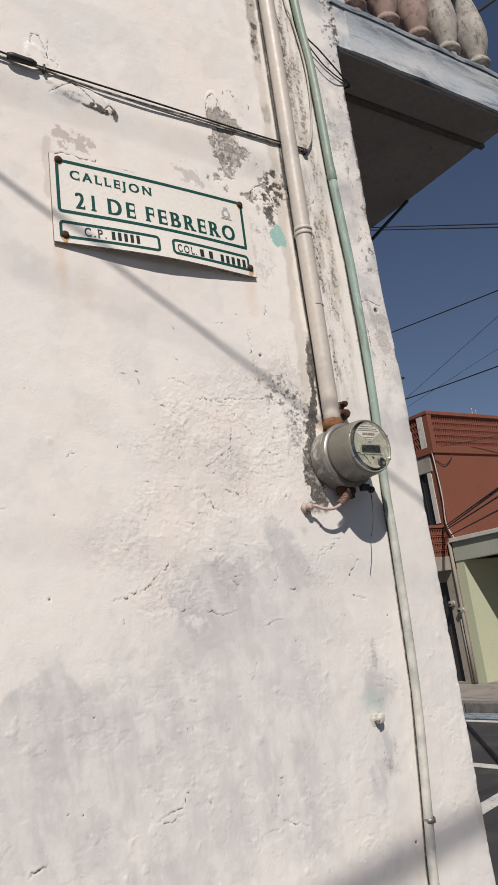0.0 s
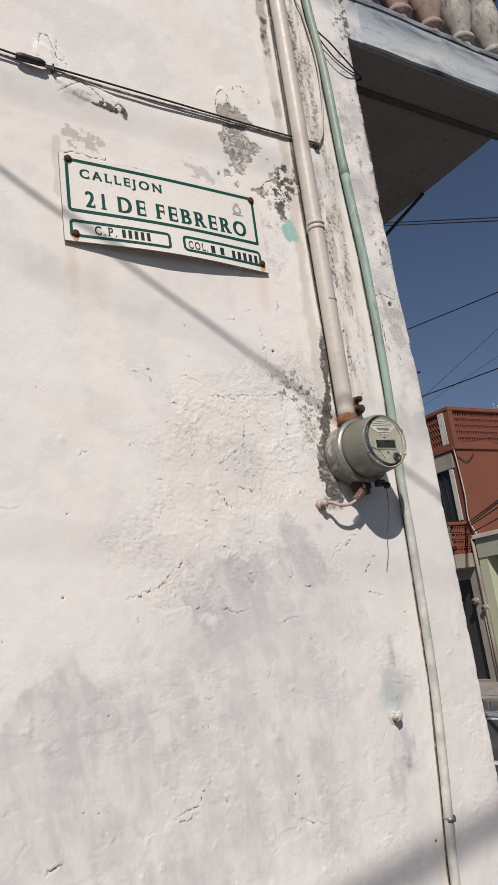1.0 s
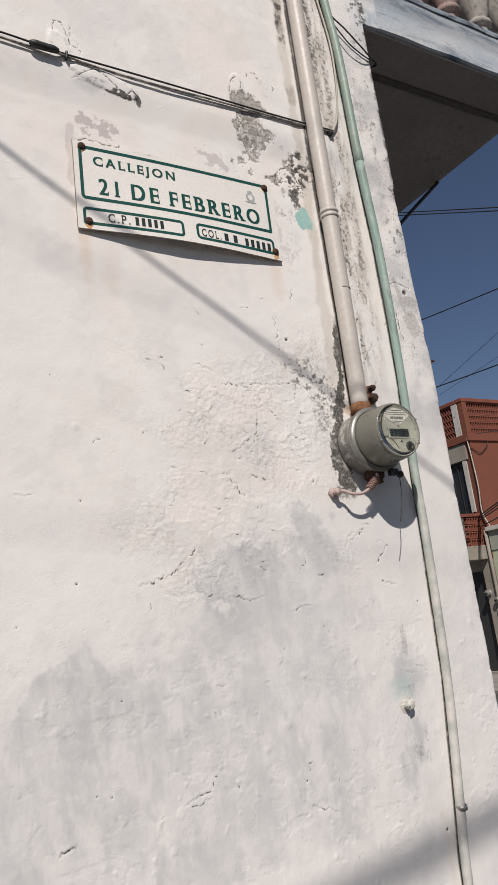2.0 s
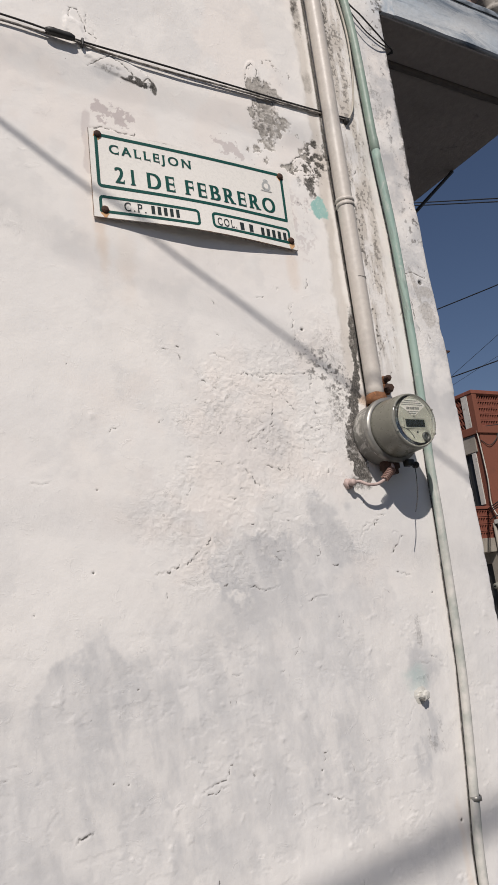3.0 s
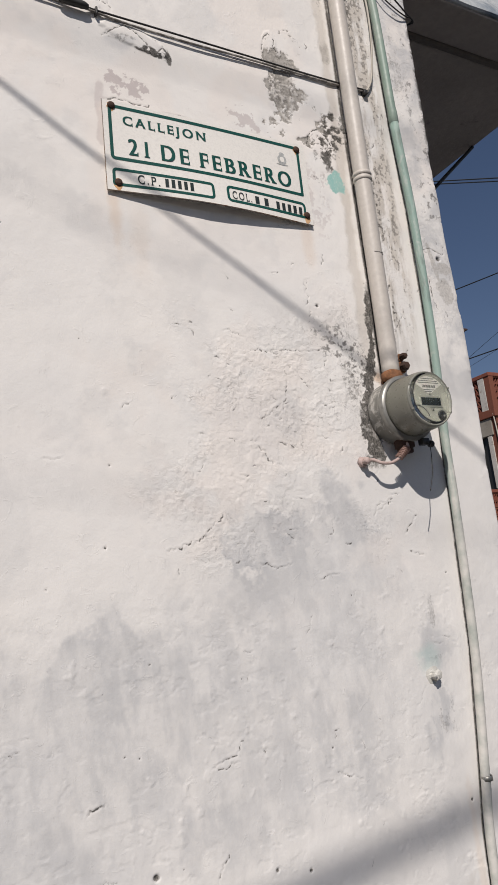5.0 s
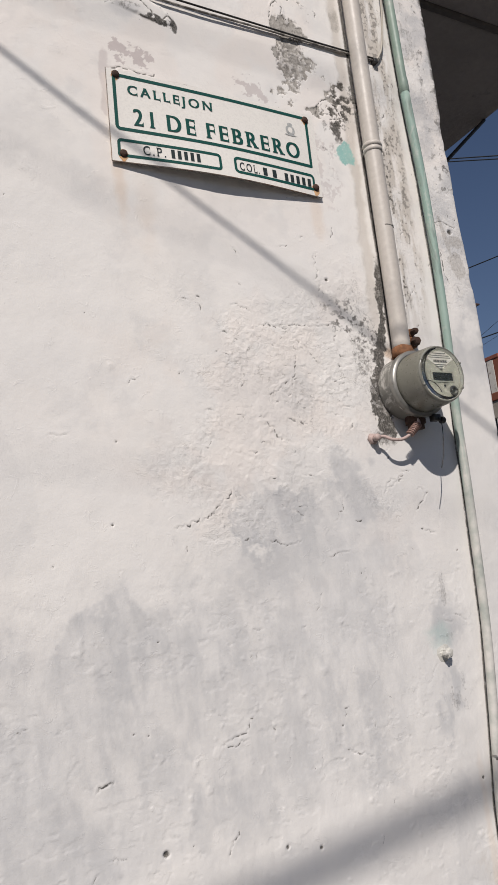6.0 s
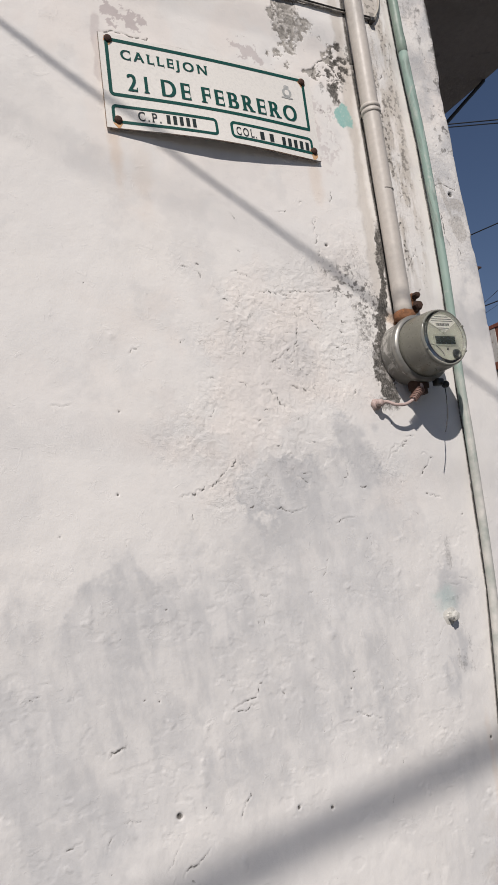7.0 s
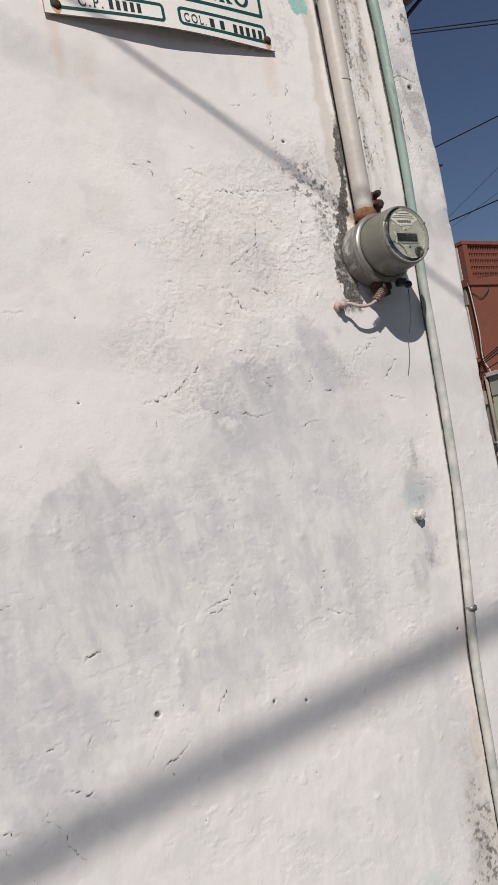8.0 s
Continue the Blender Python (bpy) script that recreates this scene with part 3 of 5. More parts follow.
    h += lower * 0.0010 * smooth_step(0.76, 0.90, lumps) * smooth_step(0.5, 0.62, fbm(X, Z, 0.15, 2, 96))
    low_chip = lower * smooth_step(0.55, 0.62, fbm(X, Z, 0.13, 3, 181))
    h -= low_chip * 0.0005 * smooth_step(0.60, 0.62, fbm(X * 0.8, Z * 1.3, 0.03, 4, 183, 0.6))
    for x0, z0 in ((-1.10, 2.02), (-0.60, 1.43), (-0.66, 1.33), (-0.72, 1.29), (-0.50, 0.78), (-0.58, 0.72)):
        h += 0.0016 * np.exp(-((X - x0) ** 2 + (Z - z0) ** 2) / 0.007 ** 2) * (0.4 + 1.2 * n4)
    h -= 0.0019 * smooth_step(0.40, 0.75, peel) * (0.6 + 0.8 * n2) + 0.0012 * groove
    h += 0.0016 * strip * (smooth_step(0.48, 0.52, streak) - 0.5)
    # the loosened plaster shells above the sign, the shade under their lower rim painted dark
    shell = both(blob(-0.962, 2.945, 0.085, 0.028, -14, 0.2, 0.7), blob(-1.07, 3.02, 0.02, 0.05, 25, 0.25, 0.8), 0.35 * blob(-0.552, 3.065, 0.022, 0.028, 0, 0.2, 0.8))
    h += 0.0040 * shell
    rim = shell * (1 - shell) * 4
    gap = rim * smooth_step(0.42, 0.6, n2) * smooth_step(0.0, 0.02, (2.952 - Z) + 0.3 * (X + 0.962))
    mildew_and_shade = np.maximum(mildew_and_shade, 0.85 * gap * blob(-0.93, 2.92, 0.12, 0.05, -14, 0.2, 0.4))
    # cracks: wandering lines from a start, with a heading, a length and a depth
    walk_rng = random.Random(11)
    outlines = [((-1.045, 2.93), (-0.985, 2.975), (-0.95, 2.957), (-0.925, 2.935), (-0.905, 2.915), (-0.885, 2.937), (-0.868, 2.94), (-0.866, 2.90)),
                ((-1.085, 3.06), (-1.08, 3.09), (-1.06, 3.09), (-1.05, 3.06), (-1.04, 3.03), (-1.02, 3.02)),
                ((-0.58, 3.03), (-0.572, 3.07), (-0.555, 3.088), (-0.538, 3.07), (-0.545, 3.045), (-0.52, 3.03)),
                ((-0.47, 2.76), (-0.455, 2.80), (-0.43, 2.815), (-0.40, 2.80), (-0.385, 2.765), (-0.43, 2.752)),
                ((-1.045, 2.752), (-1.02, 2.762), (-0.97, 2.757), (-0.935, 2.758), (-0.932, 2.770)), ((-0.90, 2.750), (-0.86, 2.753), (-0.80, 2.749)),
                ((-0.15, 2.51), (-0.11, 2.49), (-0.08, 2.50), (-0.03, 2.485), (-0.02, 2.52)), ((-0.13, 2.44), (-0.10, 2.40), (-0.10, 2.34), (-0.085, 2.30))]
    cracks = [(-0.62, 1.98, -60, 0.10, 0.5), (-0.58, 1.66, 40, 0.10, 0.7), (-1.24, 1.87, -25, 0.05, 0.9), (-0.90, 1.84, 35, 0.05, 0.8), (-1.10, 0.96, 30, 0.09, 0.6),
              (-0.70, 1.10, 70, 0.08, 0.6), (-0.78, 1.12, 40, 0.09, 0.5), (-0.16, 2.50, -15, 0.12, 0.8), (-0.13, 2.43, -80, 0.10, 0.8), (-0.25, 2.55, -85, 0.16, 0.8),
              (-0.26, 2.36, -80, 0.12, 0.8), (-0.22, 3.10, -85, 0.12, 0.7), (-0.60, 2.49, 15, 0.06, 0.5), (-0.44, 2.77, 0, 0.12, 0.8), (-0.47, 2.75, 80, 0.06, 0.8),
              (-1.04, 3.09, -60, 0.11, 0.9), (-1.30, 0.93, 15, 0.12, 0.9), (-0.66, 1.46, 60, 0.05, 0.6)]
    more_cracks = [(-0.52, 1.94, 20, 0.08, 0.6), (-0.46, 2.06, -50, 0.08, 0.6), (-0.80, 2.08, 75, 0.09, 0.5), (-0.88, 2.02, 60, 0.08, 0.4), (-0.335, 1.305, -110, 0.07, 0.5)]
    meter_cracks = [(-0.539, 2.343, -85, 0.084, 1.2), (-0.533, 2.270, -86, 0.063, 1.2), (-0.795, 2.183, -30, 0.072, 1.2), (-0.725, 2.138, 6, 0.092, 1.2), (-0.641, 2.143, 0, 0.192, 1.2),
                    (-0.474, 2.142, -23, 0.070, 1.2), (-0.722, 1.966, 14, 0.088, 1.2), (-0.650, 1.985, 74, 0.096, 1.2), (-0.624, 2.105, -26, 0.096, 1.2), (-0.733, 1.899, -47, 0.081, 1.2),
                    (-0.918, 1.680, 41, 0.109, 1.2), (-0.987, 1.667, 11, 0.081, 1.2), (-0.760, 1.626, -3, 0.101, 1.2), (-0.606, 1.578, 19, 0.069, 1.2), (-0.415, 1.726, 42, 0.076, 1.2),
                    (-0.745, 1.765, 28, 0.027, 1.2), (-0.689, 1.855, -21, 0.028, 1.2)]
    low_cracks = [(-0.929, 1.217, 32, 0.116, 1.2), (-0.912, 1.216, 1, 0.055, 1.2), (-1.189, 1.187, 22, 0.050, 1.2), (-1.325, 1.319, 28, 0.027, 1.2), (-1.068, 0.943, 13, 0.080, 1.2),
                  (-1.382, 0.937, -18, 0.047, 1.2), (-1.385, 0.913, -45, 0.036, 1.2), (-1.262, 0.970, 2, 0.068, 1.2), (-1.281, 1.050, 31, 0.040, 1.2), (-0.933, 1.013, 51, 0.055, 1.2),
                  (-1.206, 1.026, 65, 0.030, 1.2), (-0.623, 1.156, -8, 0.080, 1.2)]
    stub_cracks = [(-0.393, 1.755, 30, 0.046, 1.1), (-0.358, 1.775, -22, 0.036, 1.1), (-0.418, 1.715, 58, 0.054, 1.1), (-0.314, 1.727, -17, 0.039, 1.1), (-0.282, 1.717, -134, 0.067, 1.1),
                   (-0.322, 1.626, -30, 0.055, 1.1), (-0.295, 1.398, 19, 0.041, 1.1), (-0.261, 1.410, -37, 0.052, 1.1)]
    straight = {id(k) for k in meter_cracks + low_cracks + stub_cracks}      # these wander little
    cracks += more_cracks + meter_cracks + low_cracks + stub_cracks
    lines = []
    for _ in range(110):
        a, b = walk_rng.gauss(-0.62, 0.17), walk_rng.gauss(2.00, 0.16)
        cracks.append((min(a, -0.4), b, walk_rng.uniform(-40, 40), walk_rng.uniform(0.007, 0.030), walk_rng.uniform(0.4, 1.3)))
    for _ in range(60):
        cracks.append((walk_rng.uniform(-1.4, -0.3), walk_rng.uniform(0.6, 1.7), walk_rng.uniform(-60, 80), walk_rng.uniform(0.012, 0.035), walk_rng.uniform(0.4, 1.0)))
    for _ in range(40):
        cracks.append((walk_rng.choice((-0.27, -0.21, -0.24, -0.06, -0.44)) + walk_rng.gauss(0, 0.02), walk_rng.uniform(2.15, 3.4), walk_rng.uniform(-110, -60), walk_rng.uniform(0.012, 0.06), walk_rng.uniform(0.5, 1.2)))
    for crack in cracks:
        x0, z0, head, length, depth = crack
        head, line = radians(head), [(x0, z0)]
        drift = 0.07 if id(crack) in straight else 0.30
        for _ in range(max(2, int(length / 0.006))):
            head += walk_rng.uniform(-drift, drift)
            turn = head + walk_rng.uniform(-0.9, 0.9)
            line.append((line[-1][0] + 0.006 * math.cos(turn), line[-1][1] + 0.006 * math.sin(turn)))
        lines.append((line, 0.8 * depth))
    for outline in outlines:
        line = []
        for (xa, za), (xb, zb) in zip(outline, outline[1:]):
            n = max(2, int(math.hypot(xb - xa, zb - za) / 0.006))
            line += [(xa + (xb - xa) * k / n + walk_rng.uniform(-0.0018, 0.0018), za + (zb - za) * k / n + walk_rng.uniform(-0.0018, 0.0018)) for k in range(n)]
        lines.append((line, 1.5))
    heavy = len(lines) - len(outlines)
    for count, (line, depth) in enumerate(lines):
        least = 0.55 if count >= heavy else 0.0
        for (px, pz), (qx, qz) in zip(line, line[1:]):
            size = max((qx - px) ** 2 + (qz - pz) ** 2, 1e-9)
            i0, i1 = np.searchsorted(z, (min(pz, qz) - 0.012, max(pz, qz) + 0.012))
            j0, j1 = np.searchsorted(s, (min(px, qx) - 0.012, max(px, qx) + 0.012))
            sx, sz = X[i0:i1, j0:j1], Z[i0:i1, j0:j1]
            along = np.clip(((sx - px) * (qx - px) + (sz - pz) * (qz - pz)) / size, 0, 1)
            dist = np.hypot(sx - px - along * (qx - px), sz - pz - along * (qz - pz))
            lip = ((sz - pz) > 0) * (0.0 if count >= heavy else 1.0)
            wide = 0.0015 * (0.6 + 0.8 * walk_rng.random())
            cut = np.exp(-(dist / wide) ** 2)
            h[i0:i1, j0:j1] += -0.0009 * min(depth, 1.0) * cut + 0.00022 * min(depth, 1.0) * np.exp(-(dist / 0.006) ** 2) * lip
            mildew_and_shade[i0:i1, j0:j1] = np.maximum(mildew_and_shade[i0:i1, j0:j1], max(least * walk_rng.choice((0.4, 1.0, 1.6)), min(0.95, 1.05 * depth * (walk_rng.random() ** 1.6))) * cut)
    # pits and drill holes, the dark of their insides put into the colour too
    holes = [(-1.062, 1.051, 0.0065), (-0.30, 2.19, 0.006), (-0.245, 1.02, 0.004), (-0.12, 2.78, 0.008), (-0.05, 2.47, 0.008), (-0.80, 1.0, 0.004), (-0.51, 2.275, 0.005),
             (-1.099, 1.855, 0.0025), (-1.120, 1.682, 0.003), (-0.72, 0.98, 0.004)]
    holes += [(walk_rng.uniform(-1.45, -0.02), walk_rng.uniform(0.35, 3.2), walk_rng.choice((0.0011, 0.0013, 0.0016, 0.0021))) for _ in range(45)]
    for x0, z0, r in holes:
        i0, i1 = np.searchsorted(z, (z0 - 4 * r, z0 + 4 * r))
        j0, j1 = np.searchsorted(s, (x0 - 4 * r, x0 + 4 * r))
        d = np.hypot(X[i0:i1, j0:j1] - x0, (Z[i0:i1, j0:j1] - z0) * (0.7 + 0.6 * walk_rng.random()))
        h[i0:i1, j0:j1] -= 0.8 * r * np.exp(-(d / r) ** 4)
        mildew_and_shade[i0:i1, j0:j1] = np.maximum(mildew_and_shade[i0:i1, j0:j1], 0.85 * np.exp(-(d / r) ** 4))
    # chips along the corner
    corner = np.exp(-((X - 0.008) / 0.02) ** 2) * smooth_step(3.46, 3.44, Z)
    h -= corner * ((0.002 + 0.004 * smooth_step(2.2, 2.5, Z)) * smooth_step(0.58, 0.80, fbm(X * 0.4, Z, 0.06, 4, 99)) + 0.005 * (fbm(X * 0, Z, 0.35, 3, 97) - 0.3))
    fade = smooth_step(-1.6, -1.5, X) * smooth_step(0.12, 0.10, X) * smooth_step(0.2, 0.28, Z) * smooth_step(3.85, 3.7, Z)
    h *= fade

    r = 0.014                                   # the rounded corner
    # the front runs on into the balcony's edge beam; the corner stands a little out of plumb
    out = 0.085 * smooth_step(3.466, 3.474, Z) + 0.014 * smooth_step(2.80, 1.95, Z)
    Q = X - out
    bend = np.clip(Q + r, 0, r * math.pi / 2) / r
    past = np.maximum(Q + r - r * math.pi / 2, 0)
    px = np.minimum(Q, -r) + r * np.sin(bend) + out
    py = r - r * np.cos(bend) + past
    nx, ny = np.sin(bend), -np.cos(bend)
    co = np.stack([px + nx * h, py + ny * h, Z], axis=-1).reshape(-1, 3)
    rows, cols = X.shape
    idx = np.arange(rows * cols).reshape(rows, cols)
    quads = np.stack([idx[:-1, :-1], idx[:-1, 1:], idx[1:, 1:], idx[1:, :-1]], axis=-1).reshape(-1, 4)
    me = bpy.data.meshes.new("wall_alley")
    me.vertices.add(len(co))
    me.vertices.foreach_set("co", co.astype(np.float32).ravel())
    me.loops.add(quads.size)
    me.loops.foreach_set("vertex_index", quads.astype(np.int32).ravel())
    me.polygons.add(len(quads))
    me.polygons.foreach_set("loop_start", np.arange(0, quads.size, 4, dtype=np.int32))
    me.polygons.foreach_set("use_smooth", np.ones(len(quads), dtype=bool))
    for name, field in (("peel", peel), ("mildew_and_shade", mildew_and_shade), ("damp_and_shade", damp_and_shade), ("mauve", mauve), ("turquoise", turquoise), ("rust", rust), ("pinkish", pinkish), ("bluish", bluish), ("tan", tan), ("crumbly", both(rough_area * patches, 0.7 * strip, 0.5 * between, 0.55 * smooth_step(-0.14, -0.10, X) * smooth_step(2.1, 2.3, Z)))):
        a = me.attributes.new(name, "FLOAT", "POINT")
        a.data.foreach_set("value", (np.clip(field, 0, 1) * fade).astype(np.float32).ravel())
    me.update()
    me.validate()
    me.materials.append(WALL)
    return tagged(new("wall_alley", me), "white limewashed plaster wall, flaking and stained", "wall", kind="structure")


build_alley_wall()
tagged(part("wall_alley_core", box(-7, -0.05, 0.04, 0.25, 0, 6.55), WALL_PLAIN), "masonry behind the plaster", "wall", kind="structure")
tagged(part("wall_street_core", box(-0.25, -0.05, 0.25, 9, 0, 6.55), WALL_PLAIN), "masonry behind the street front", "wall", kind="structure")
tagged(part("wall_back", box(-7, -6.8, 0.25, 9, 0, 6.55), WALL_PLAIN), "plain plastered wall of the corner house", "wall", kind="structure")
tagged(part("wall_end", box(-6.8, -0.25, 8.8, 9, 0, 6.55), WALL_PLAIN), "plain plastered wall of the corner house", "wall", kind="structure")
tagged(part("roof", box(-7, 0.0, 0.0, 9, 6.6, 6.75, 0.01), CONCRETE), "flat concrete roof of the corner house", "roof", kind="structure")

# ---- ground ----
tagged(part("ground", box(-150, 150, -150, 150, -0.3, 0.0), ASPHALT), "dark worn asphalt of the road and alley", "ground", kind="structure")
far_walk = tagged(part("pavement", box(7.45, 9.38, -60, 60, -0.1, 0.14), PAVING), "worn concrete pavement across the street", "pavement", kind="structure")
for k in range(34):
    y0 = -16 + k * 1.2
    part("kerb_stone", box(7.29, 7.445, y0 + 0.008, y0 + 1.192, -0.1, 0.145, 0.015), KERB, far_walk)
tagged(part("road_line_edge", box(6.62, 6.74, -30, 40, 0.0, 0.004), ROAD_WHITE), "worn white painted road line", "road marking", kind="structure")
tagged(part("road_line_centre", box(4.38, 4.52, -30, 40, 0.0, 0.004), ROAD_WHITE), "worn white painted road line", "road marking", kind="structure")
tagged(part("road_strip", box(6.85, 7.27, -30, 40, 0.0, 0.004), ROAD_BLUE), "faded blue paint along the kerb", "road marking", kind="structure")
m = part("road_stripe", box(-1.3, 1.3, -0.08, 0.08, 0.0, 0.004), ROAD_WHITE)
m.matrix_world = pose(3.6, 3.1, 0, 0, 0, 15)
tagged(m, "white painted stripe crossing the lane", "road marking", kind="structure")

# ---- street sign ----
SX0, SX1, SZ0, SZ1 = -1.061, -0.492, 2.504, 2.740


def sign_y(x, z):
    u, v = (x - SX0) / (SX1 - SX0), (z - SZ0) / (SZ1 - SZ0)
    u, v = min(max(u, 0), 1), min(max(v, 0), 1)
    return -(0.0065 + 0.004 * v + (0.004 + 0.015 * (1 - v) ** 1.4) * math.sin(math.pi * u) ** 1.2)


def sheet(outline_cols, outline_rows, thick):
    bm = bmesh.new()
    front, back = {}, {}
    for i in range(outline_cols + 1):
        for j in range(outline_rows + 1):
            x = SX0 + (SX1 - SX0) * i / outline_cols
            z = SZ0 + (SZ1 - SZ0) * j / outline_rows
            front[i, j] = bm.verts.new((x, sign_y(x, z), z))
            back[i, j] = bm.verts.new((x, sign_y(x, z) + thick, z))
    n, k = outline_cols, outline_rows
    for i in range(n):
        for j in range(k):
            bm.faces.new((front[i, j], front[i + 1, j], front[i + 1, j + 1], front[i, j + 1]))
            bm.faces.new((back[i, j + 1], back[i + 1, j + 1], back[i + 1, j], back[i, j]))
    for i in range(n):
        bm.faces.new((front[i, 0], back[i, 0], back[i + 1, 0], front[i + 1, 0]))
        bm.faces.new((front[i + 1, k], back[i + 1, k], back[i, k], front[i, k]))
    for j in range(k):
        bm.faces.new((front[0, j + 1], back[0, j + 1], back[0, j], front[0, j]))
        bm.faces.new((front[n, j], back[n, j], back[n, j + 1], front[n, j + 1]))
    return bm


def on_sign(bm, proud=0.0007):
    for v in bm.verts:
        v.co.y = sign_y(v.co.x, v.co.z) - proud
    return bm


def rounded_frame(x0, x1, z0, z1, radii, width):
    """A flat frame line; radii: at lower left, lower right, upper right, upper left."""
    ring = []
    for (cx, cz, a0), r in zip(((x0, z0, 180), (x1, z0, 270), (x1, z1, 0), (x0, z1, 90)), radii):
        sx, sz = (1 if cx == x0 else -1), (1 if cz == z0 else -1)
        for k in range(7):
            a = radians(a0 + 15 * k)
            d = Vector((math.cos(a), math.sin(a)))
            c = Vector((cx + sx * r, cz + sz * r))
            ring.append((c + d * r, c + d * max(r - width, 0.0) if r > width else Vector((cx + sx * width, cz + sz * width))))
    fine = []
    for (a, b), (c, d) in zip(ring, ring[1:] + ring[:1]):
        steps = max(1, int((c - a).length / 0.02))
        fine += [(a.lerp(c, k / steps), b.lerp(d, k / steps)) for k in range(steps)]
    bm = bmesh.new()
    vs = [(bm.verts.new((a.x, 0, a.y)), bm.verts.new((b.x, 0, b.y))) for a, b in fine]
    for (a, b), (c, d) in zip(vs, vs[1:] + vs[:1]):
        bm.faces.new((a, c, d, b))
    bmesh.ops.recalc_face_normals(bm, faces=bm.faces)
    return on_sign(bm)


def lettering(text, x0, x1, z0, z1, thin=-0.012, stem=0.05, serif=0.06):
    """Flat letters of the built-in font, fitted into a box on the sign. The stems are widened sideways alone, and
    feet and arm tips are added, as on a bold roman letter."""
    data = bpy.data.curves.new("lettering", "FONT")
    data.body, data.size, data.offset, data.resolution_u = text, 1.0, thin, 6
    data.space_character = 1.34 + stem
    ob = new("lettering_source", data)
    bpy.context.view_layer.update()
    me = bpy.data.meshes.new_from_object(ob.evaluated_get(bpy.context.evaluated_depsgraph_get()))
    bpy.data.objects.remove(ob)
    bpy.data.curves.remove(data)
    bm = bmesh.new()
    bm.from_mesh(me)
    lo, hi = min(v.co.y for v in bm.verts), max(v.co.y for v in bm.verts)
    cap = hi - lo
    feet = []
    for e in bm.edges:
        a, b = e.verts[0].co, e.verts[1].co
        if len(e.link_faces) != 1:
            continue
        inside = e.link_faces[0].calc_center_median()
        if abs(a.y - b.y) < 0.002 and 0.04 < abs(a.x - b.x) < 0.24 and (a.y < lo + 0.05 * cap or a.y > hi - 0.05 * cap):
            if text == "21" and a.y > lo + 0.5 * cap:
                continue                    # the figure one has a plain head
            up = 1 if a.y < lo + 0.5 * cap else -1
            p, q, y = min(a.x, b.x) - stem, max(a.x, b.x) + stem, a.y
            feet.append([(p - serif, y), (q + serif, y), (q + serif, y + up * 0.028), (q + 0.2 * serif, y + up * 0.05), (p - 0.2 * serif, y + up * 0.05), (p - serif, y + up * 0.028)])
        elif abs(a.x - b.x) < 0.002 and 0.03 < abs(a.y - b.y) < 0.16 and inside.x < a.x:
            x, p, q = a.x + stem, min(a.y, b.y), max(a.y, b.y)
            low, high = (0.0 if p < lo + 0.1 * cap else 0.085), (0.0 if q > hi - 0.1 * cap else 0.085)
            feet.append([(x, p - low), (x, q + high), (x - 0.03, q + high), (x - 0.07, q), (x - 0.07, p), (x - 0.03, p - low)])
    for v in bm.verts:
        v.co.x -= stem
    for k in (1, 2, 3, 4):
        old = len(bm.verts)
        bm.from_mesh(me)
        bm.verts.ensure_lookup_table()
        for v in bm.verts[old:]:
            v.co.x += stem * (k / 2 - 1)
            v.co.z = 0.25 * k
    for k, c in enumerate(feet):
        bm.faces.new([bm.verts.new((p, q, 1.25 + 0.25 * (k % 2))) for p, q in c])
    bpy.data.meshes.remove(me)
    left, right = min(v.co.x for v in bm.verts), max(v.co.x for v in bm.verts)
    for v in bm.verts:
        x, z = x0 + (v.co.x - left) / (right - left) * (x1 - x0), z0 + (v.co.y - lo) / cap * (z1 - z0)
        v.co = Vector((x, sign_y(x, z) - 0.0012 - 0.0002 * v.co.z, z))
    # one mesh for each letter
    isles, seen = [], set()
    for f in bm.faces:
        if f in seen:
            continue
        isle, todo = [], [f]
        seen.add(f)
        while todo:
            g = todo.pop()
            isle.append(g)
            for v in g.verts:
                for k in v.link_faces:
                    if k not in seen:
                        seen.add(k)
                        todo.append(k)
        xs = [v.co.x for g in isle for v in g.verts]
        isles.append((max(xs) - min(xs), min(xs), max(xs), isle))
    isles.sort(key=lambda i: -i[0])
    letters = []
    for w, a, b, isle in isles:
        home = next((k for k in letters if k[0] - 0.0005 < (a + b) / 2 < k[1] + 0.0005), None)
        if home:
            home[2].extend(isle)
        else:
            letters.append((a, b, list(isle)))
    made = []
    for a, b, faces in sorted(letters, key=lambda k: k[0]):
        out = bmesh.new()
        copy = {}
        for f in faces:
            for v in f.verts:
                if v not in copy:
                    copy[v] = out.verts.new(v.co)
            out.faces.new([copy[v] for v in f.verts])
        made.append(out)
    bm.free()
    return made


def flat_bar(x0, x1, z0, z1):
    bm = bmesh.new()
    n = max(1, int((x1 - x0) / 0.01))
    lower = [bm.verts.new((x0 + (x1 - x0) * k / n, 0, z0)) for k in range(n + 1)]
    upper = [bm.verts.new((x0 + (x1 - x0) * k / n, 0, z1)) for k in range(n + 1)]
    for k in range(n):
        bm.faces.new((lower[k], lower[k + 1], upper[k + 1], upper[k]))
    return on_sign(bm, 0.0012)


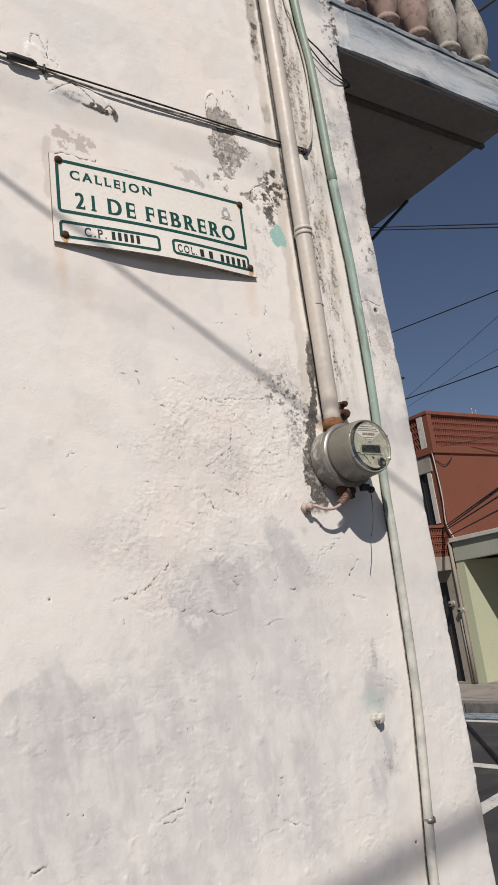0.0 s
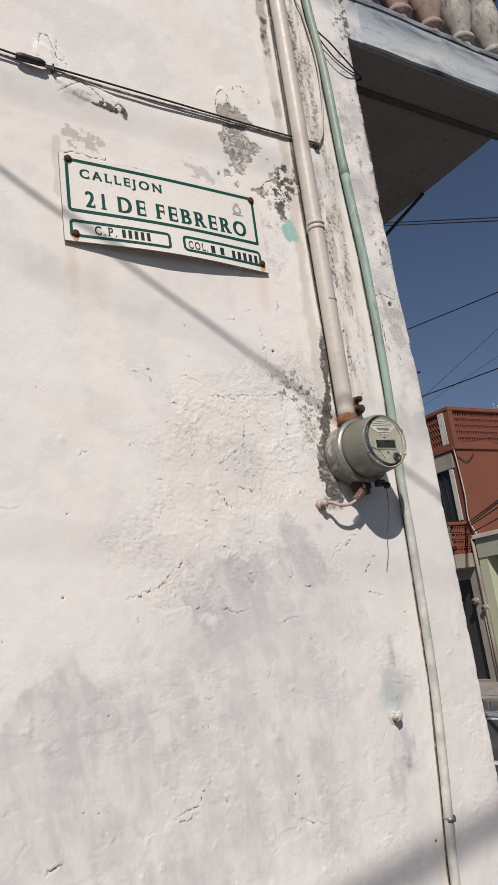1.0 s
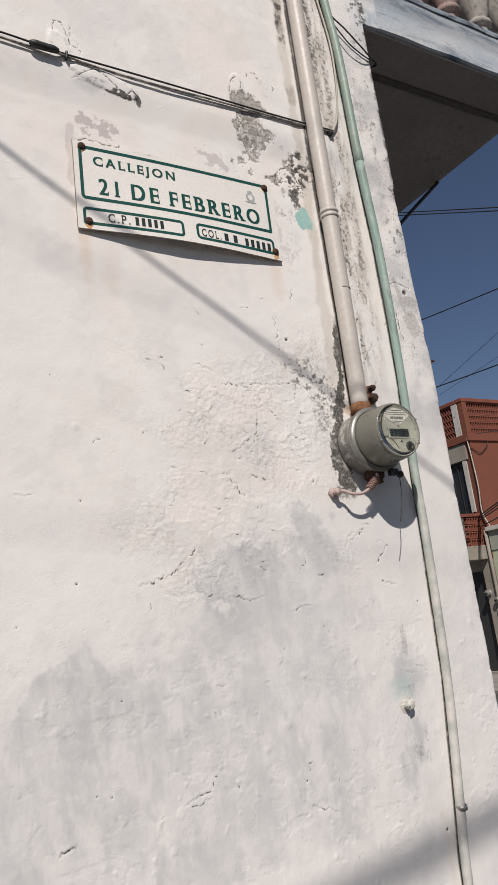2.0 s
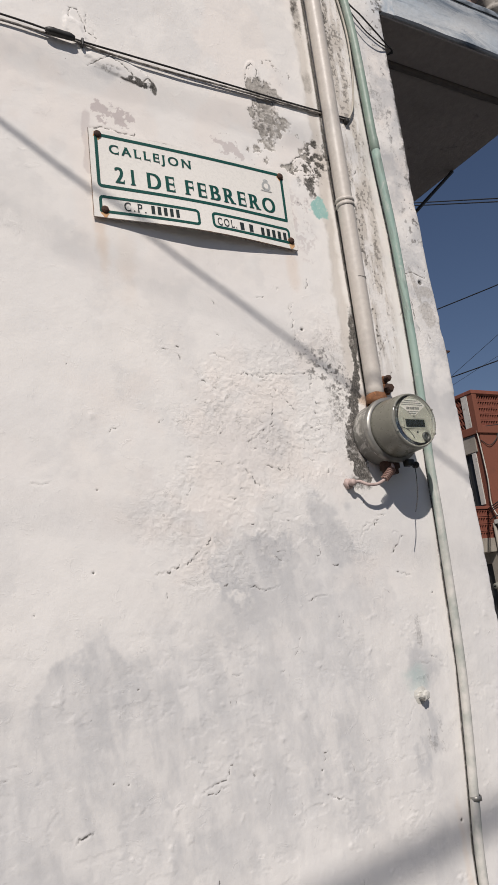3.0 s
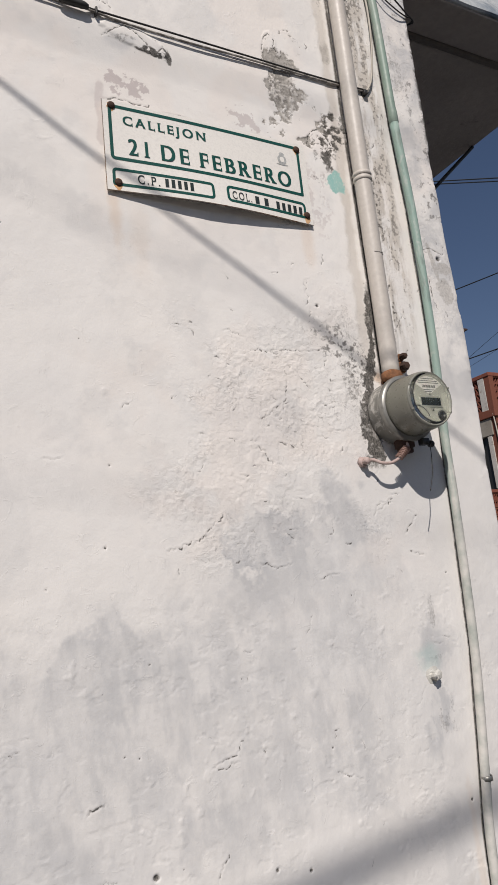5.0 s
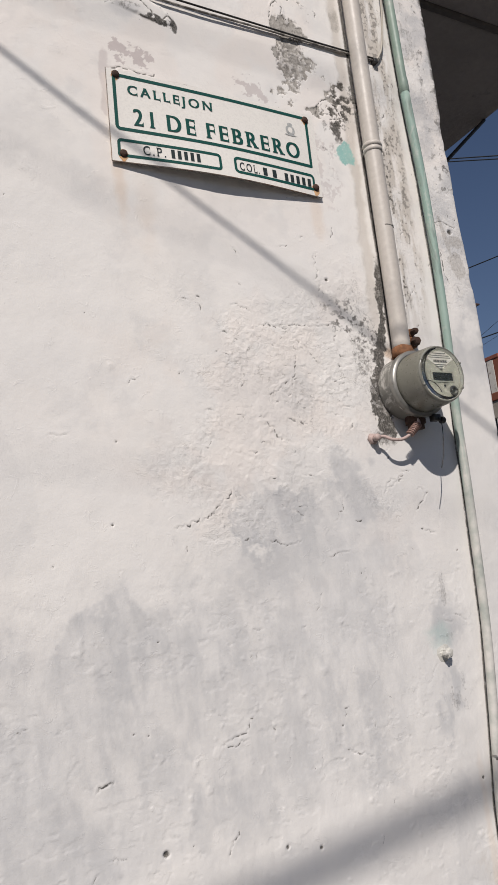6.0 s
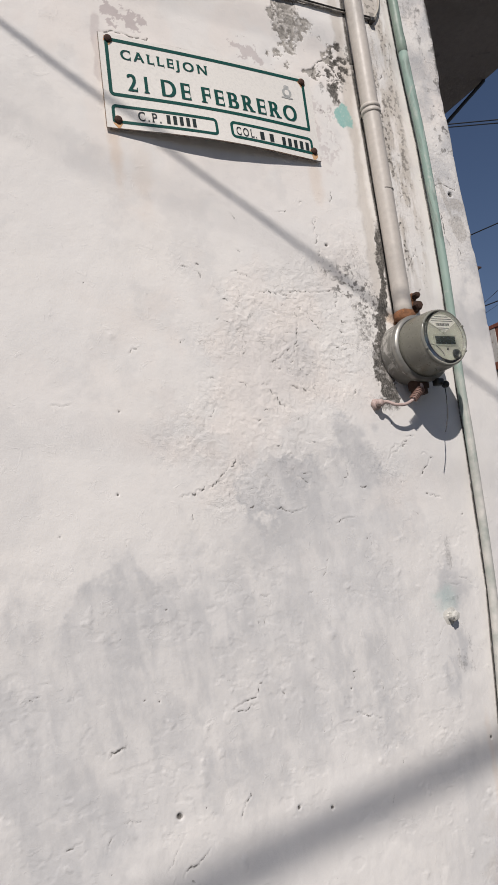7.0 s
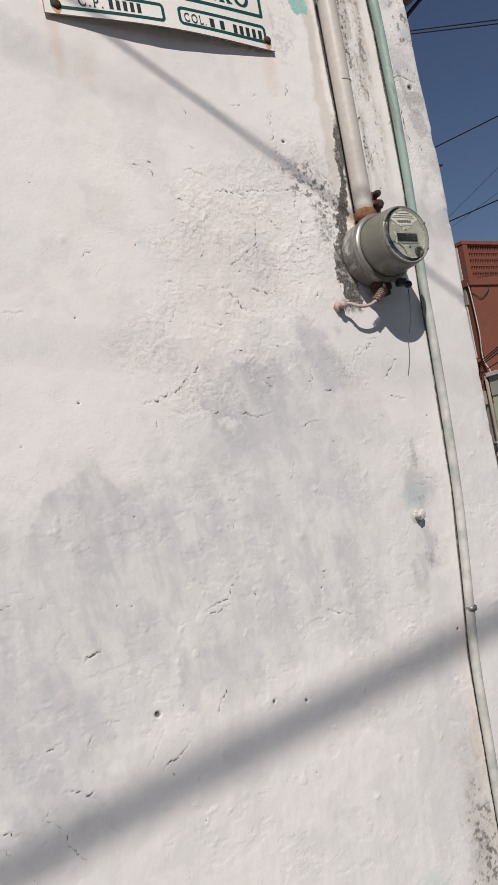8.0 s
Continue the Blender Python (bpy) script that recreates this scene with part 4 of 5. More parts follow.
def build_sign():
    sign = thing("street_sign", "white enamelled metal street sign with green lettering, bowed", "street sign", at=(-0.776, -0.01, 2.504))
    inv = Matrix.Translation((0.776, 0.01, -2.504))

    def piece(name, bm, mat, label=""):
        bmesh.ops.transform(bm, matrix=inv, verts=bm.verts)
        return part(name, bm, mat, sign, label)
    piece("plate", sheet(56, 22, 0.0016), ENAMEL, "bowed white sheet")
    piece("border", rounded_frame(-1.047, -0.512, 2.584, 2.730, (0.012, 0.004, 0.004, 0.003), 0.0082), SIGN_GREEN, "green border line")
    piece("border", rounded_frame(-1.046, -0.789, 2.517, 2.563, (0.006, 0.011, 0.011, 0.011), 0.0072), SIGN_GREEN, "green border line")
    piece("border", rounded_frame(-0.755, -0.511, 2.519, 2.565, (0.013, 0.006, 0.013, 0.013), 0.0072), SIGN_GREEN, "green border line")
    for text, x0, x1, z0, z1, mat, stem in (("CALLEJON", -1.012, -0.794, 2.673, 2.705, SIGN_GREEN, 0.036), ("21", -1.003, -0.951, 2.602, 2.645, SIGN_GREEN, 0.040),
                                            ("DE", -0.921, -0.848, 2.602, 2.645, SIGN_GREEN, 0.046), ("FEBRERO", -0.822, -0.549, 2.602, 2.645, SIGN_GREEN, 0.046),
                                            ("C.P.", -0.986, -0.932, 2.529, 2.552, SIGN_DARK, 0.020), ("COL.", -0.740, -0.684, 2.529, 2.551, SIGN_DARK, 0.015)):
        for bm in lettering(text, x0, x1, z0, z1, -0.010, stem):
            piece("letter", bm, mat)
    for k in range(5):
        piece("bar", flat_bar(-0.9185 + 0.0160 * k, -0.9095 + 0.0160 * k, 2.530, 2.552), SIGN_DARK)
        piece("bar", flat_bar(-0.6080 + 0.0182 * k, -0.5975 + 0.0182 * k, 2.528, 2.549), SIGN_DARK)
    for a in (-0.673, -0.645):
        piece("bar", flat_bar(a, a + 0.012, 2.529, 2.550), SIGN_DARK)
    emblem = bmesh.new()
    for k, (cx, cz, rx, rz) in enumerate(((-0.570, 2.681, 0.014, 0.013), (-0.570, 2.696, 0.008, 0.006), (-0.570, 2.6665, 0.018, 0.0022))):
        ring = [emblem.verts.new((cx + rx * math.cos(2 * math.pi * i / 24), 0, cz + rz * math.sin(2 * math.pi * i / 24))) for i in range(24)]
        emblem.faces.new(ring)
    piece("emblem", on_sign(emblem, 0.0009), SIGN_GREY, "faint grey round emblem")
    inner = bmesh.new()
    inner.faces.new([inner.verts.new((-0.570 + 0.007 * math.cos(2 * math.pi * i / 20), 0, 2.681 + 0.008 * math.sin(2 * math.pi * i / 20))) for i in range(20)])
    piece("emblem_field", on_sign(inner, 0.0013), ENAMEL)
    for x, z in ((-1.038, 2.727), (-0.519, 2.722), (-1.033, 2.525), (-0.510, 2.529)):
        stain = bmesh.new()
        low = z < 2.6
        ring = []
        for i in range(28):
            t = 2 * math.pi * i / 28
            run = (z - SZ0 - 0.001 if low else 0.016) if math.sin(t) < 0 else 0.011
            ring.append(stain.verts.new((x + 0.0125 * math.cos(t) * (0.85 + 0.15 * math.sin(5 * t + x * 40)), 0,
                                         max(min(z + run * math.sin(t) * (1.0 if low else 0.9 + 0.1 * math.cos(4 * t)), SZ1 - 0.001), SZ0 + 0.001))))
        stain.faces.new(ring)
        piece("rust_stain", on_sign(stain, 0.0004), RUST_STAIN, "orange rust stain round the nail")
        nail = lathe([(0.0, 0.006), (0.005, 0.0055), (0.0085, 0.003), (0.0095, 0.0), (0.0095, -0.003), (0.003, -0.003), (0.003, -0.03)],
                     facing_alley(x, sign_y(x, z) - 0.001, z), 20)
        piece("nail", nail, DARK_RUST, "dark rusty nail head")
    rim = bmesh.new()
    pts = [(x, sign_y(x, SZ0) - 0.0004, SZ0 - 0.0004) for x in np.linspace(SX0, SX1, 40)]
    piece("edge", tube(pts, 0.0013, 6), SHEET_BACK, "dark rusted lower edge")
    rim.free()
    tube_pts = [(SX0 + 0.0002, sign_y(SX0, z), z) for z in np.linspace(SZ0, SZ1, 12)]
    piece("edge", tube(tube_pts, 0.001, 6), SHEET_BACK)


build_sign()

# ---- pipes and cables on the wall ----
def build_main_pipe():
    pipe = thing("conduit_pipe", "thick cream plastic service pipe fixed upright on the wall", "pipe", at=(-0.323, -0.034, 2.09))
    inv = Matrix.Translation((0.323, 0.034, -2.09))

    def piece(name, bm, mat, label="", smooth=True):
        bmesh.ops.transform(bm, matrix=inv, verts=bm.verts)
        return part(name, bm, mat, pipe, label, smooth)
    line = smooth_line([(-0.327, -0.034, 2.075), (-0.324, -0.034, 2.4), (-0.322, -0.034, 2.8), (-0.320, -0.035, 3.3), (-0.322, -0.034, 3.9), (-0.322, -0.034, 5.2)], 10)
    piece("tube", tube(line, 0.0235, 32), PIPE)
    for z, r, w in ((2.427, 0.0243, 0.0018),):
        collar = lathe([(0.0236, -w), (r, -w * 0.8), (r, w * 0.8), (0.0236, w)], Matrix.Translation((-0.3225, -0.034, z)), 32)
        piece("joint", collar, GREY_CABLE, "dirty joint seam of the pipe")
    for dz in (-0.0075, 0.0075):
        ring = lathe([(0.0236, -0.006), (0.0258, -0.005), (0.0266, 0), (0.0258, 0.005), (0.0236, 0.006)], Matrix.Translation((-0.3225, -0.034, 2.662 + dz)), 32)
        piece("clamp", ring, PIPE, "painted strap clamp")
    rust = lathe([(0.0236, -0.012), (0.028, -0.012), (0.029, 0.0), (0.027, 0.010), (0.0236, 0.014)], Matrix.Translation((-0.327, -0.034, 2.078)), 32)
    for v in rust.verts:
        v.co += 0.006 * Vector((noise.noise(v.co * 60), noise.noise(v.co * 70 + Vector((3, 1, 2))), 0.8 * noise.noise(v.co * 50)))
    piece("hub", rust, RUST, "rusted threaded hub")


def build_green_pipe():
    pipe = thing("conduit_pipe", "slim green plastic conduit, painted over in white lower down", "pipe", at=(-0.165, -0.015, 0.2))
    inv = Matrix.Translation((0.165, 0.015, -0.2))

    def piece(name, bm, mat, label="", smooth=True):
        bmesh.ops.transform(bm, matrix=inv, verts=bm.verts)
        return part(name, bm, mat, pipe, label, smooth)
    line = smooth_line([(-0.25, -0.017, 0.0), (-0.232, -0.017, 0.70), (-0.224, -0.017, 0.936), (-0.207, -0.017, 1.083), (-0.176, -0.018, 1.373), (-0.161, -0.018, 1.724), (-0.158, -0.018, 1.913),
                        (-0.144, -0.019, 2.215), (-0.143, -0.02, 2.577), (-0.156, -0.020, 2.885), (-0.163, -0.02, 3.28), (-0.186, -0.02, 3.562), (-0.20, -0.02, 4.2), (-0.2, -0.02, 5.2)], 10)
    joint = next(i for i, p in enumerate(line) if p.z > 2.872)
    piece("lower_tube", tube([p - Vector((0.0012, 0, 0)) * min(1, (2.87 - p.z)) for p in line[:joint + 1]], [0.0116 + 0.0016 * min(1.0, max(0.0, (p.z - 2.3) / 0.5)) for p in line[:joint + 1]], 20), GREEN_WORN, "lower length brushed over with whitewash")
    piece("upper_tube", tube(line[joint:], 0.0132, 20), GREEN_PIPE, "green upper length")
    j = line[joint]
    piece("joint", lathe([(0.0133, -0.001), (0.0143, 0.0), (0.0143, 0.030), (0.0134, 0.045)], Matrix.Translation((j.x, j.y, j.z)), 24), GREEN_PIPE, "belled joint")
    c = next(p for p in line if p.z > 1.064)
    clip = lathe([(0.0133, -0.006), (0.0150, -0.0055), (0.0150, 0.0055), (0.0133, 0.006)], Matrix.Translation((c.x, c.y, 1.064)), 24)
    piece("clip", clip, STEEL, "metal strap clip")
    piece("clip_tab", box(c.x + 0.012, c.x + 0.026, -0.006, 0.004, 1.059, 1.069, 0.0015), STEEL, "", False)


def build_cables():
    a = [(-7, -0.0087, 3.0240), (-3, -0.0087, 3.0200), (-1.6, -0.0087, 3.0080), (-1.25, -0.0087, 3.0000), (-1.14, -0.0099, 2.9925), (-1.085, -0.0099, 2.9890), (-1.055, -0.0093, 2.9870), (-0.9, -0.0074, 2.9880),
         (-0.7, -0.0074, 2.9860), (-0.5, -0.0068, 2.9840), (-0.4, -0.0053, 2.9850), (-0.32, -0.0040, 2.9870), (-0.238, -0.0053, 2.9880)]
    b = [(-7, -0.0074, 2.9940), (-3, -0.0074, 2.9890), (-1.6, -0.0081, 2.9860), (-1.25, -0.0081, 2.9840), (-1.14, -0.0081, 2.9820), (-1.085, -0.0087, 2.9840), (-1.055, -0.0081, 2.9820), (-0.97, -0.0068, 2.9760),
         (-0.82, -0.0068, 2.9730), (-0.66, -0.0068, 2.9760), (-0.5, -0.0062, 2.9770), (-0.4, -0.0050, 2.9775), (-0.32, -0.0037, 2.9800), (-0.245, -0.0050, 2.9810)]
    cable = thing("wall_cable", "pair of thin black cables stapled along the wall", "cable", at=(-1.06, -0.012, 2.98))
    inv = Matrix.Translation((1.06, 0.012, -2.98))

    def piece(name, bm, mat, label="", smooth=True):
        bmesh.ops.transform(bm, matrix=inv, verts=bm.verts)
        return part(name, bm, mat, cable, label, smooth)
    piece("strand", tube(smooth_line(a, 10), 0.0026, 10), BLACK)
    piece("strand", tube(smooth_line(b, 10), 0.0029, 10), GREY_CABLE, "grey weathered strand")
    axis = [(-1.150 + 0.072 * k / 8, -0.017, 2.9855 - 0.002 * k / 8) for k in range(9)]
    piece("splice", tube(axis, [0.005, 0.0085, 0.0096, 0.0088, 0.0092, 0.0088, 0.0096, 0.0085, 0.005], 16), BLACK, "black moulded splice sleeve")
    piece("staple", box(-1.060, -1.054, -0.016, 0.004, 2.973, 2.994, 0.002), BLACK, "black cable staple", False)
    piece("staple", box(-0.246, -0.232, -0.014, 0.004, 2.970, 2.984, 0.002), BLACK, "black cable staple", False)
    riser = thing("wall_cable", "dirty white cable rising beside the green conduit", "cable", at=(-0.236, -0.009, 2.98))
    inv2 = Matrix.Translation((0.236, 0.009, -2.98))
    bm = tube(smooth_line([(-0.238, -0.0085, 2.982), (-0.226, -0.010, 2.992), (-0.206, -0.012, 3.04), (-0.186, -0.013, 3.17), (-0.182, -0.012, 3.32), (-0.205, -0.011, 3.49), (-0.222, -0.010, 3.56),
                           (-0.235, -0.009, 3.9), (-0.235, -0.009, 5.2)], 10), 0.0031, 10)
    bmesh.ops.transform(bm, matrix=inv2, verts=bm.verts)
    part("strand", bm, WHITE_CABLE, riser, "", True)
    loop = thing("wall_cable", "two thin black wires slung from the conduit to the balcony corner", "cable", at=(-0.17, -0.02, 3.43))
    inv3 = Matrix.Translation((0.17, 0.02, -3.43))
    for pts, r in (([(-0.19, -0.012, 3.56), (-0.172, -0.02, 3.44), (-0.12, -0.026, 3.385), (-0.07, -0.022, 3.35), (-0.02, -0.012, 3.325), (0.022, 0.004, 3.315), (0.022, 0.06, 3.335), (0.022, 0.4, 3.42)], 0.0026),
                   ([(-0.19, -0.010, 3.55), (-0.176, -0.018, 3.43), (-0.12, -0.022, 3.345), (-0.075, -0.02, 3.318), (-0.03, -0.012, 3.312), (0.018, 0.003, 3.322), (0.020, 0.05, 3.33), (0.021, 0.4, 3.41)], 0.0022)):
        bm = tube(smooth_line(pts, 10), r, 8)
        bmesh.ops.transform(bm, matrix=inv3, verts=bm.verts)
        part("strand", bm, BLACK, loop, "", True)


build_main_pipe()
build_green_pipe()
build_cables()

# ---- electricity meter ----
MX, MZ = -0.313, 1.987


def build_meter():
    meter = thing("electricity_meter", "round grey electricity meter in a galvanised socket on the wall", "electricity meter", at=(MX, 0, MZ))
    inv = Matrix.Translation((-MX, 0, -MZ))

    def piece(name, bm, mat, label="", smooth=True, parent=None):
        bmesh.ops.transform(bm, matrix=inv, verts=bm.verts)
        return part(name, bm, mat, parent or meter, label, smooth)
    at = facing_alley(MX, 0, MZ)
    piece("socket", lathe([(0.0, -0.004), (0.081, -0.004), (0.0825, 0.006), (0.0825, 0.040), (0.0842, 0.043), (0.0842, 0.048), (0.081, 0.051), (0.0, 0.051)], at, 72), SOCKET,
          "scuffed galvanised socket")
    ring = piece("sealing_ring", lathe([(0.080, 0.049), (0.0855, 0.050), (0.0878, 0.053), (0.0866, 0.058), (0.0876, 0.063), (0.0855, 0.067), (0.078, 0.069)], at, 72), STEEL, "scratched steel sealing ring")
    cover = piece("cover", lathe([(0.076, 0.060), (0.0765, 0.068), (0.0768, 0.075), (0.0762, 0.095), (0.0748, 0.118), (0.0742, 0.132), (0.0730, 0.140), (0.0705, 0.1455), (0.0680, 0.148), (0.0664, 0.1475),
                                  (0.0658, 0.1462), (0.0656, 0.1455), (0.0, 0.1455)], at, 72), METER_GREY, "olive grey moulded cover")
    piece("rim", lathe([(0.0658, 0.1455), (0.0664, 0.1486), (0.0682, 0.1496), (0.0703, 0.1482), (0.0716, 0.1450), (0.0705, 0.1440)], at, 72), RIM, "polished rim of the cover", True, cover)
    piece("dial_plate", lathe([(0.0, 0.1468), (0.0640, 0.1468), (0.0654, 0.1470), (0.0655, 0.144)], at, 64), PLATE, "grey dial plate", True, cover)
    glass = piece("glass", lathe([(0.0, 0.1528), (0.05, 0.1522), (0.0657, 0.1502), (0.0657, 0.1496), (0.05, 0.1514), (0.0, 0.1520)], at, 64), GLASS, "clear front glass", True, cover)
    glass.visible_shadow = False
    face = 0.1468

    def flat(points, lift, mat, name, label=""):
        bm = bmesh.new()
        a = [bm.verts.new((MX + p, -(face + lift), MZ + q)) for p, q in points]
        b = [bm.verts.new((MX + p, -(face - 0.001), MZ + q)) for p, q in points]
        bm.faces.new(a)
        for k in range(len(a)):
            j = (k + 1) % len(a)
            bm.faces.new((a[j], a[k], b[k], b[j]))
        bmesh.ops.recalc_face_normals(bm, faces=bm.faces)
        return piece(name, bm, mat, label, False, cover)

    def rect(x0, x1, z0, z1):
        return [(x0, z0), (x1, z0), (x1, z1), (x0, z1)]
    wedge = [(0.0, 0.010)] + [(0.057 * math.cos(radians(a)), 0.057 * math.sin(radians(a))) for a in range(42, 139, 8)]
    flat(wedge, 0.0008, LABEL, "label", "pale paper label")
    for x0, x1, z in ((-0.022, 0.020, 0.051), (-0.032, 0.030, 0.0455), (-0.034, 0.034, 0.0405), (-0.018, 0.018, 0.0225), (-0.014, 0.008, 0.018)):
        flat(rect(x0, x1, z - 0.0010, z + 0.0010), 0.0011, INK, "bar")
    for k in range(15):
        flat(rect(-0.021 + 0.0028 * k, -0.0195 + 0.0028 * k + 0.0006 * (k % 3), 0.028, 0.035), 0.0011, INK, "bar")
    flat(rect(-0.036, 0.036, -0.022, 0.006), 0.0016, RIM, "bezel", "moulded display frame")
    flat(rect(-0.031, 0.031, -0.018, 0.002), 0.0022, SCREEN, "display", "dark liquid crystal display")
    piece("screw", lathe([(0.0, 0.003), (0.003, 0.0026), (0.0038, 0.0), (0.0038, -0.001)], facing_alley(MX, -face, MZ + 0.0125), 16), STEEL, "", True, cover)
    piece("button", lathe([(0.0, 0.002), (0.0025, 0.0018), (0.003, 0.0), (0.003, -0.001)], facing_alley(MX + 0.004, -face, MZ - 0.030), 16), KNOB, "", True, cover)
    piece("optical_port", lathe([(0.0, 0.0015), (0.006, 0.002), (0.0065, 0.0034), (0.0105, 0.0036), (0.0120, 0.0030), (0.0130, 0.0), (0.0130, -0.001)],
                                facing_alley(MX + 0.030, -face, MZ - 0.042), 28), KNOB, "dark round optical port", True, cover)
    arc = [(MX - 0.052 + 0.045 * math.cos(radians(a)), -face - 0.0004, MZ - 0.062 + 0.045 * math.sin(radians(a))) for a in range(20, 96, 6)]
    piece("moulding", tube(arc, 0.0009, 6), KNOB, "raised moulding line", True, cover)
    arc = [(MX + 0.0575 * math.cos(radians(a)), -face - 0.0006, MZ + 0.0575 * math.sin(radians(a))) for a in range(0, 361, 6)]
    piece("moulding", tube(arc, 0.0008, 6), RIM, "", True, cover)
    for a in (25, 150, 205, 330):
        c = Vector((MX + 0.0682 * math.cos(radians(a)), -0.146, MZ + 0.0682 * math.sin(radians(a))))
        piece("lug", tube([c, c + Vector((0, -0.005, 0))], [0.004, 0.003], 10), RIM, "", True, cover)
    # latch and seal on the ring
    latch = piece("latch", box(MX + 0.022, MX + 0.044, -0.076, -0.054, MZ - 0.099, MZ - 0.082, 0.003), KNOB, "dark sealing latch")
    screw = lathe([(0.0, 0.008), (0.007, 0.0075), (0.009, 0.004), (0.009, -0.004), (0.0, -0.004)], Matrix.Translation((MX + 0.050, -0.070, MZ - 0.097)) @ pose(0, 0, 0, 0, 90, 0), 16)
    piece("screw", screw, KNOB, "dark latch screw", True, latch)
    piece("seal_wire", tube(smooth_line([(MX + 0.035, -0.075, MZ - 0.09), (MX + 0.033, -0.085, MZ - 0.115), (MX + 0.026, -0.085, MZ - 0.175), (MX + 0.010, -0.085, MZ - 0.222)], 8), 0.0013, 6), BLACK,
          "thin sealing wire")
    # knock-out hub under the socket, and old fixings above
    piece("nipple", lathe([(0.024, 0.0), (0.026, -0.004), (0.026, -0.020), (0.021, -0.022), (0.021, -0.034), (0.0, -0.034)], Matrix.Translation((MX - 0.002, -0.030, MZ - 0.078)), 24), DARK_RUST,
          "dark rusted conduit nipple")


def build_fixings():
    for x, y, z, r, lab in ((-0.262, -0.022, 2.118, 0.013, "rusty wall bolt above the meter"), (-0.262, -0.016, 2.146, 0.009, "small rusty wall bolt above the meter")):
        bolt = thing("wall_bolt", lab, "bolt", at=(x, 0.0, z))
        head = lathe([(0.0, 0.030), (r * 0.8, 0.029), (r, 0.024), (r, 0.012), (r * 0.45, 0.011), (r * 0.45, -0.012)], OUT, 6)
        part("head", head, DARK_RUST, bolt)
        part("washer", lathe([(r * 1.25, 0.004), (r * 1.3, 0.006), (r * 1.2, 0.0085), (r * 0.4, 0.009)], OUT, 20), RUST, bolt)
    lug = thing("wall_bolt", "painted stub bolt in a crumbled hole", "bolt", at=(-0.313, 0.0, 1.321))
    bm = lathe([(0.0, 0.026), (0.009, 0.025), (0.011, 0.020), (0.010, 0.006), (0.015, 0.002), (0.018, -0.006)], OUT, 14)
    for v in bm.verts:
        v.co += 0.006 * Vector((noise.noise(v.co * 120), 0.3 * noise.noise(v.co * 130), noise.noise(v.co * 110 + Vector((5, 2, 1)))))
    part("stub", bm, PALE_CAP, lug, "", False)
    bm = lathe([(0.0, 0.004), (0.012, 0.0035), (0.022, 0.001), (0.026, -0.004)], OUT, 14)
    for v in bm.verts:
        v.co += 0.004 * Vector((noise.noise(v.co * 90), 0.2 * noise.noise(v.co * 130), noise.noise(v.co * 80 + Vector((5, 2, 1)))))
    part("collar", bm, PALE_CAP, lug, "", False)
    # earthing wire
    wire = thing("earth_wire", "painted copper earth wire with coiled end from meter to bolt", "wire", at=(-0.437, -0.01, 1.855))
    inv = Matrix.Translation((0.43, 0.01, -1.855))

    def piece(name, bm, mat, label=""):
        bmesh.ops.transform(bm, matrix=inv, verts=bm.verts)
        return part(name, bm, mat, wire, label, True)
    line = smooth_line([(-0.430, -0.022, 1.857), (-0.415, -0.030, 1.857), (-0.40, -0.042, 1.847), (-0.375, -0.048, 1.846), (-0.352, -0.052, 1.856), (-0.338, -0.054, 1.866), (-0.320, -0.055, 1.886), (-0.318, -0.045, 1.905)], 8)
    piece("conductor", tube(line, 0.0042, 10), PINK_PAINT)
    head = lathe([(0.0, 0.030), (0.007, 0.029), (0.009, 0.026), (0.0065, 0.022), (0.0095, 0.018), (0.007, 0.013), (0.010, 0.008), (0.010, -0.008)], facing_alley(-0.431, 0.0, 1.857), 12)
    piece("bolt_head", head, PINK_PAINT, "painted bolt")
    nut = lathe([(0.0, 0.012), (0.013, 0.011), (0.0145, 0.008), (0.0145, 0.001), (0.0, -0.004)], facing_alley(-0.431, 0.0, 1.857), 6)
    piece("nut", nut, PINK_PAINT, "painted nut")
    coil = []
    a, b = Vector((-0.352, -0.052, 1.857)), Vector((-0.322, -0.055, 1.884))
    d = (b - a).normalized()
    u = d.orthogonal().normalized()
    w = d.cross(u)
    for k in range(97):
        ang = 2 * math.pi * k / 14
        coil.append(a.lerp(b, k / 96) + 0.0088 * (math.cos(ang) * u + math.sin(ang) * w))
    piece("coil", tube(coil, 0.0021, 8), COPPER, "copper wire coil")
    stick = thing("wall_bolt", "broken rusty bracket sticking out at the corner", "bracket", at=(0.0, 0.03, 2.262))
    bm = box(-0.01, 0.035, -0.006, 0.006, -0.004, 0.006, 0.002)
    box(0.022, 0.046, -0.005, 0.003, 0.002, 0.007, 0.001, bm)
    part("stub", bm, DARK_RUST, stick)


build_meter()
build_fixings()

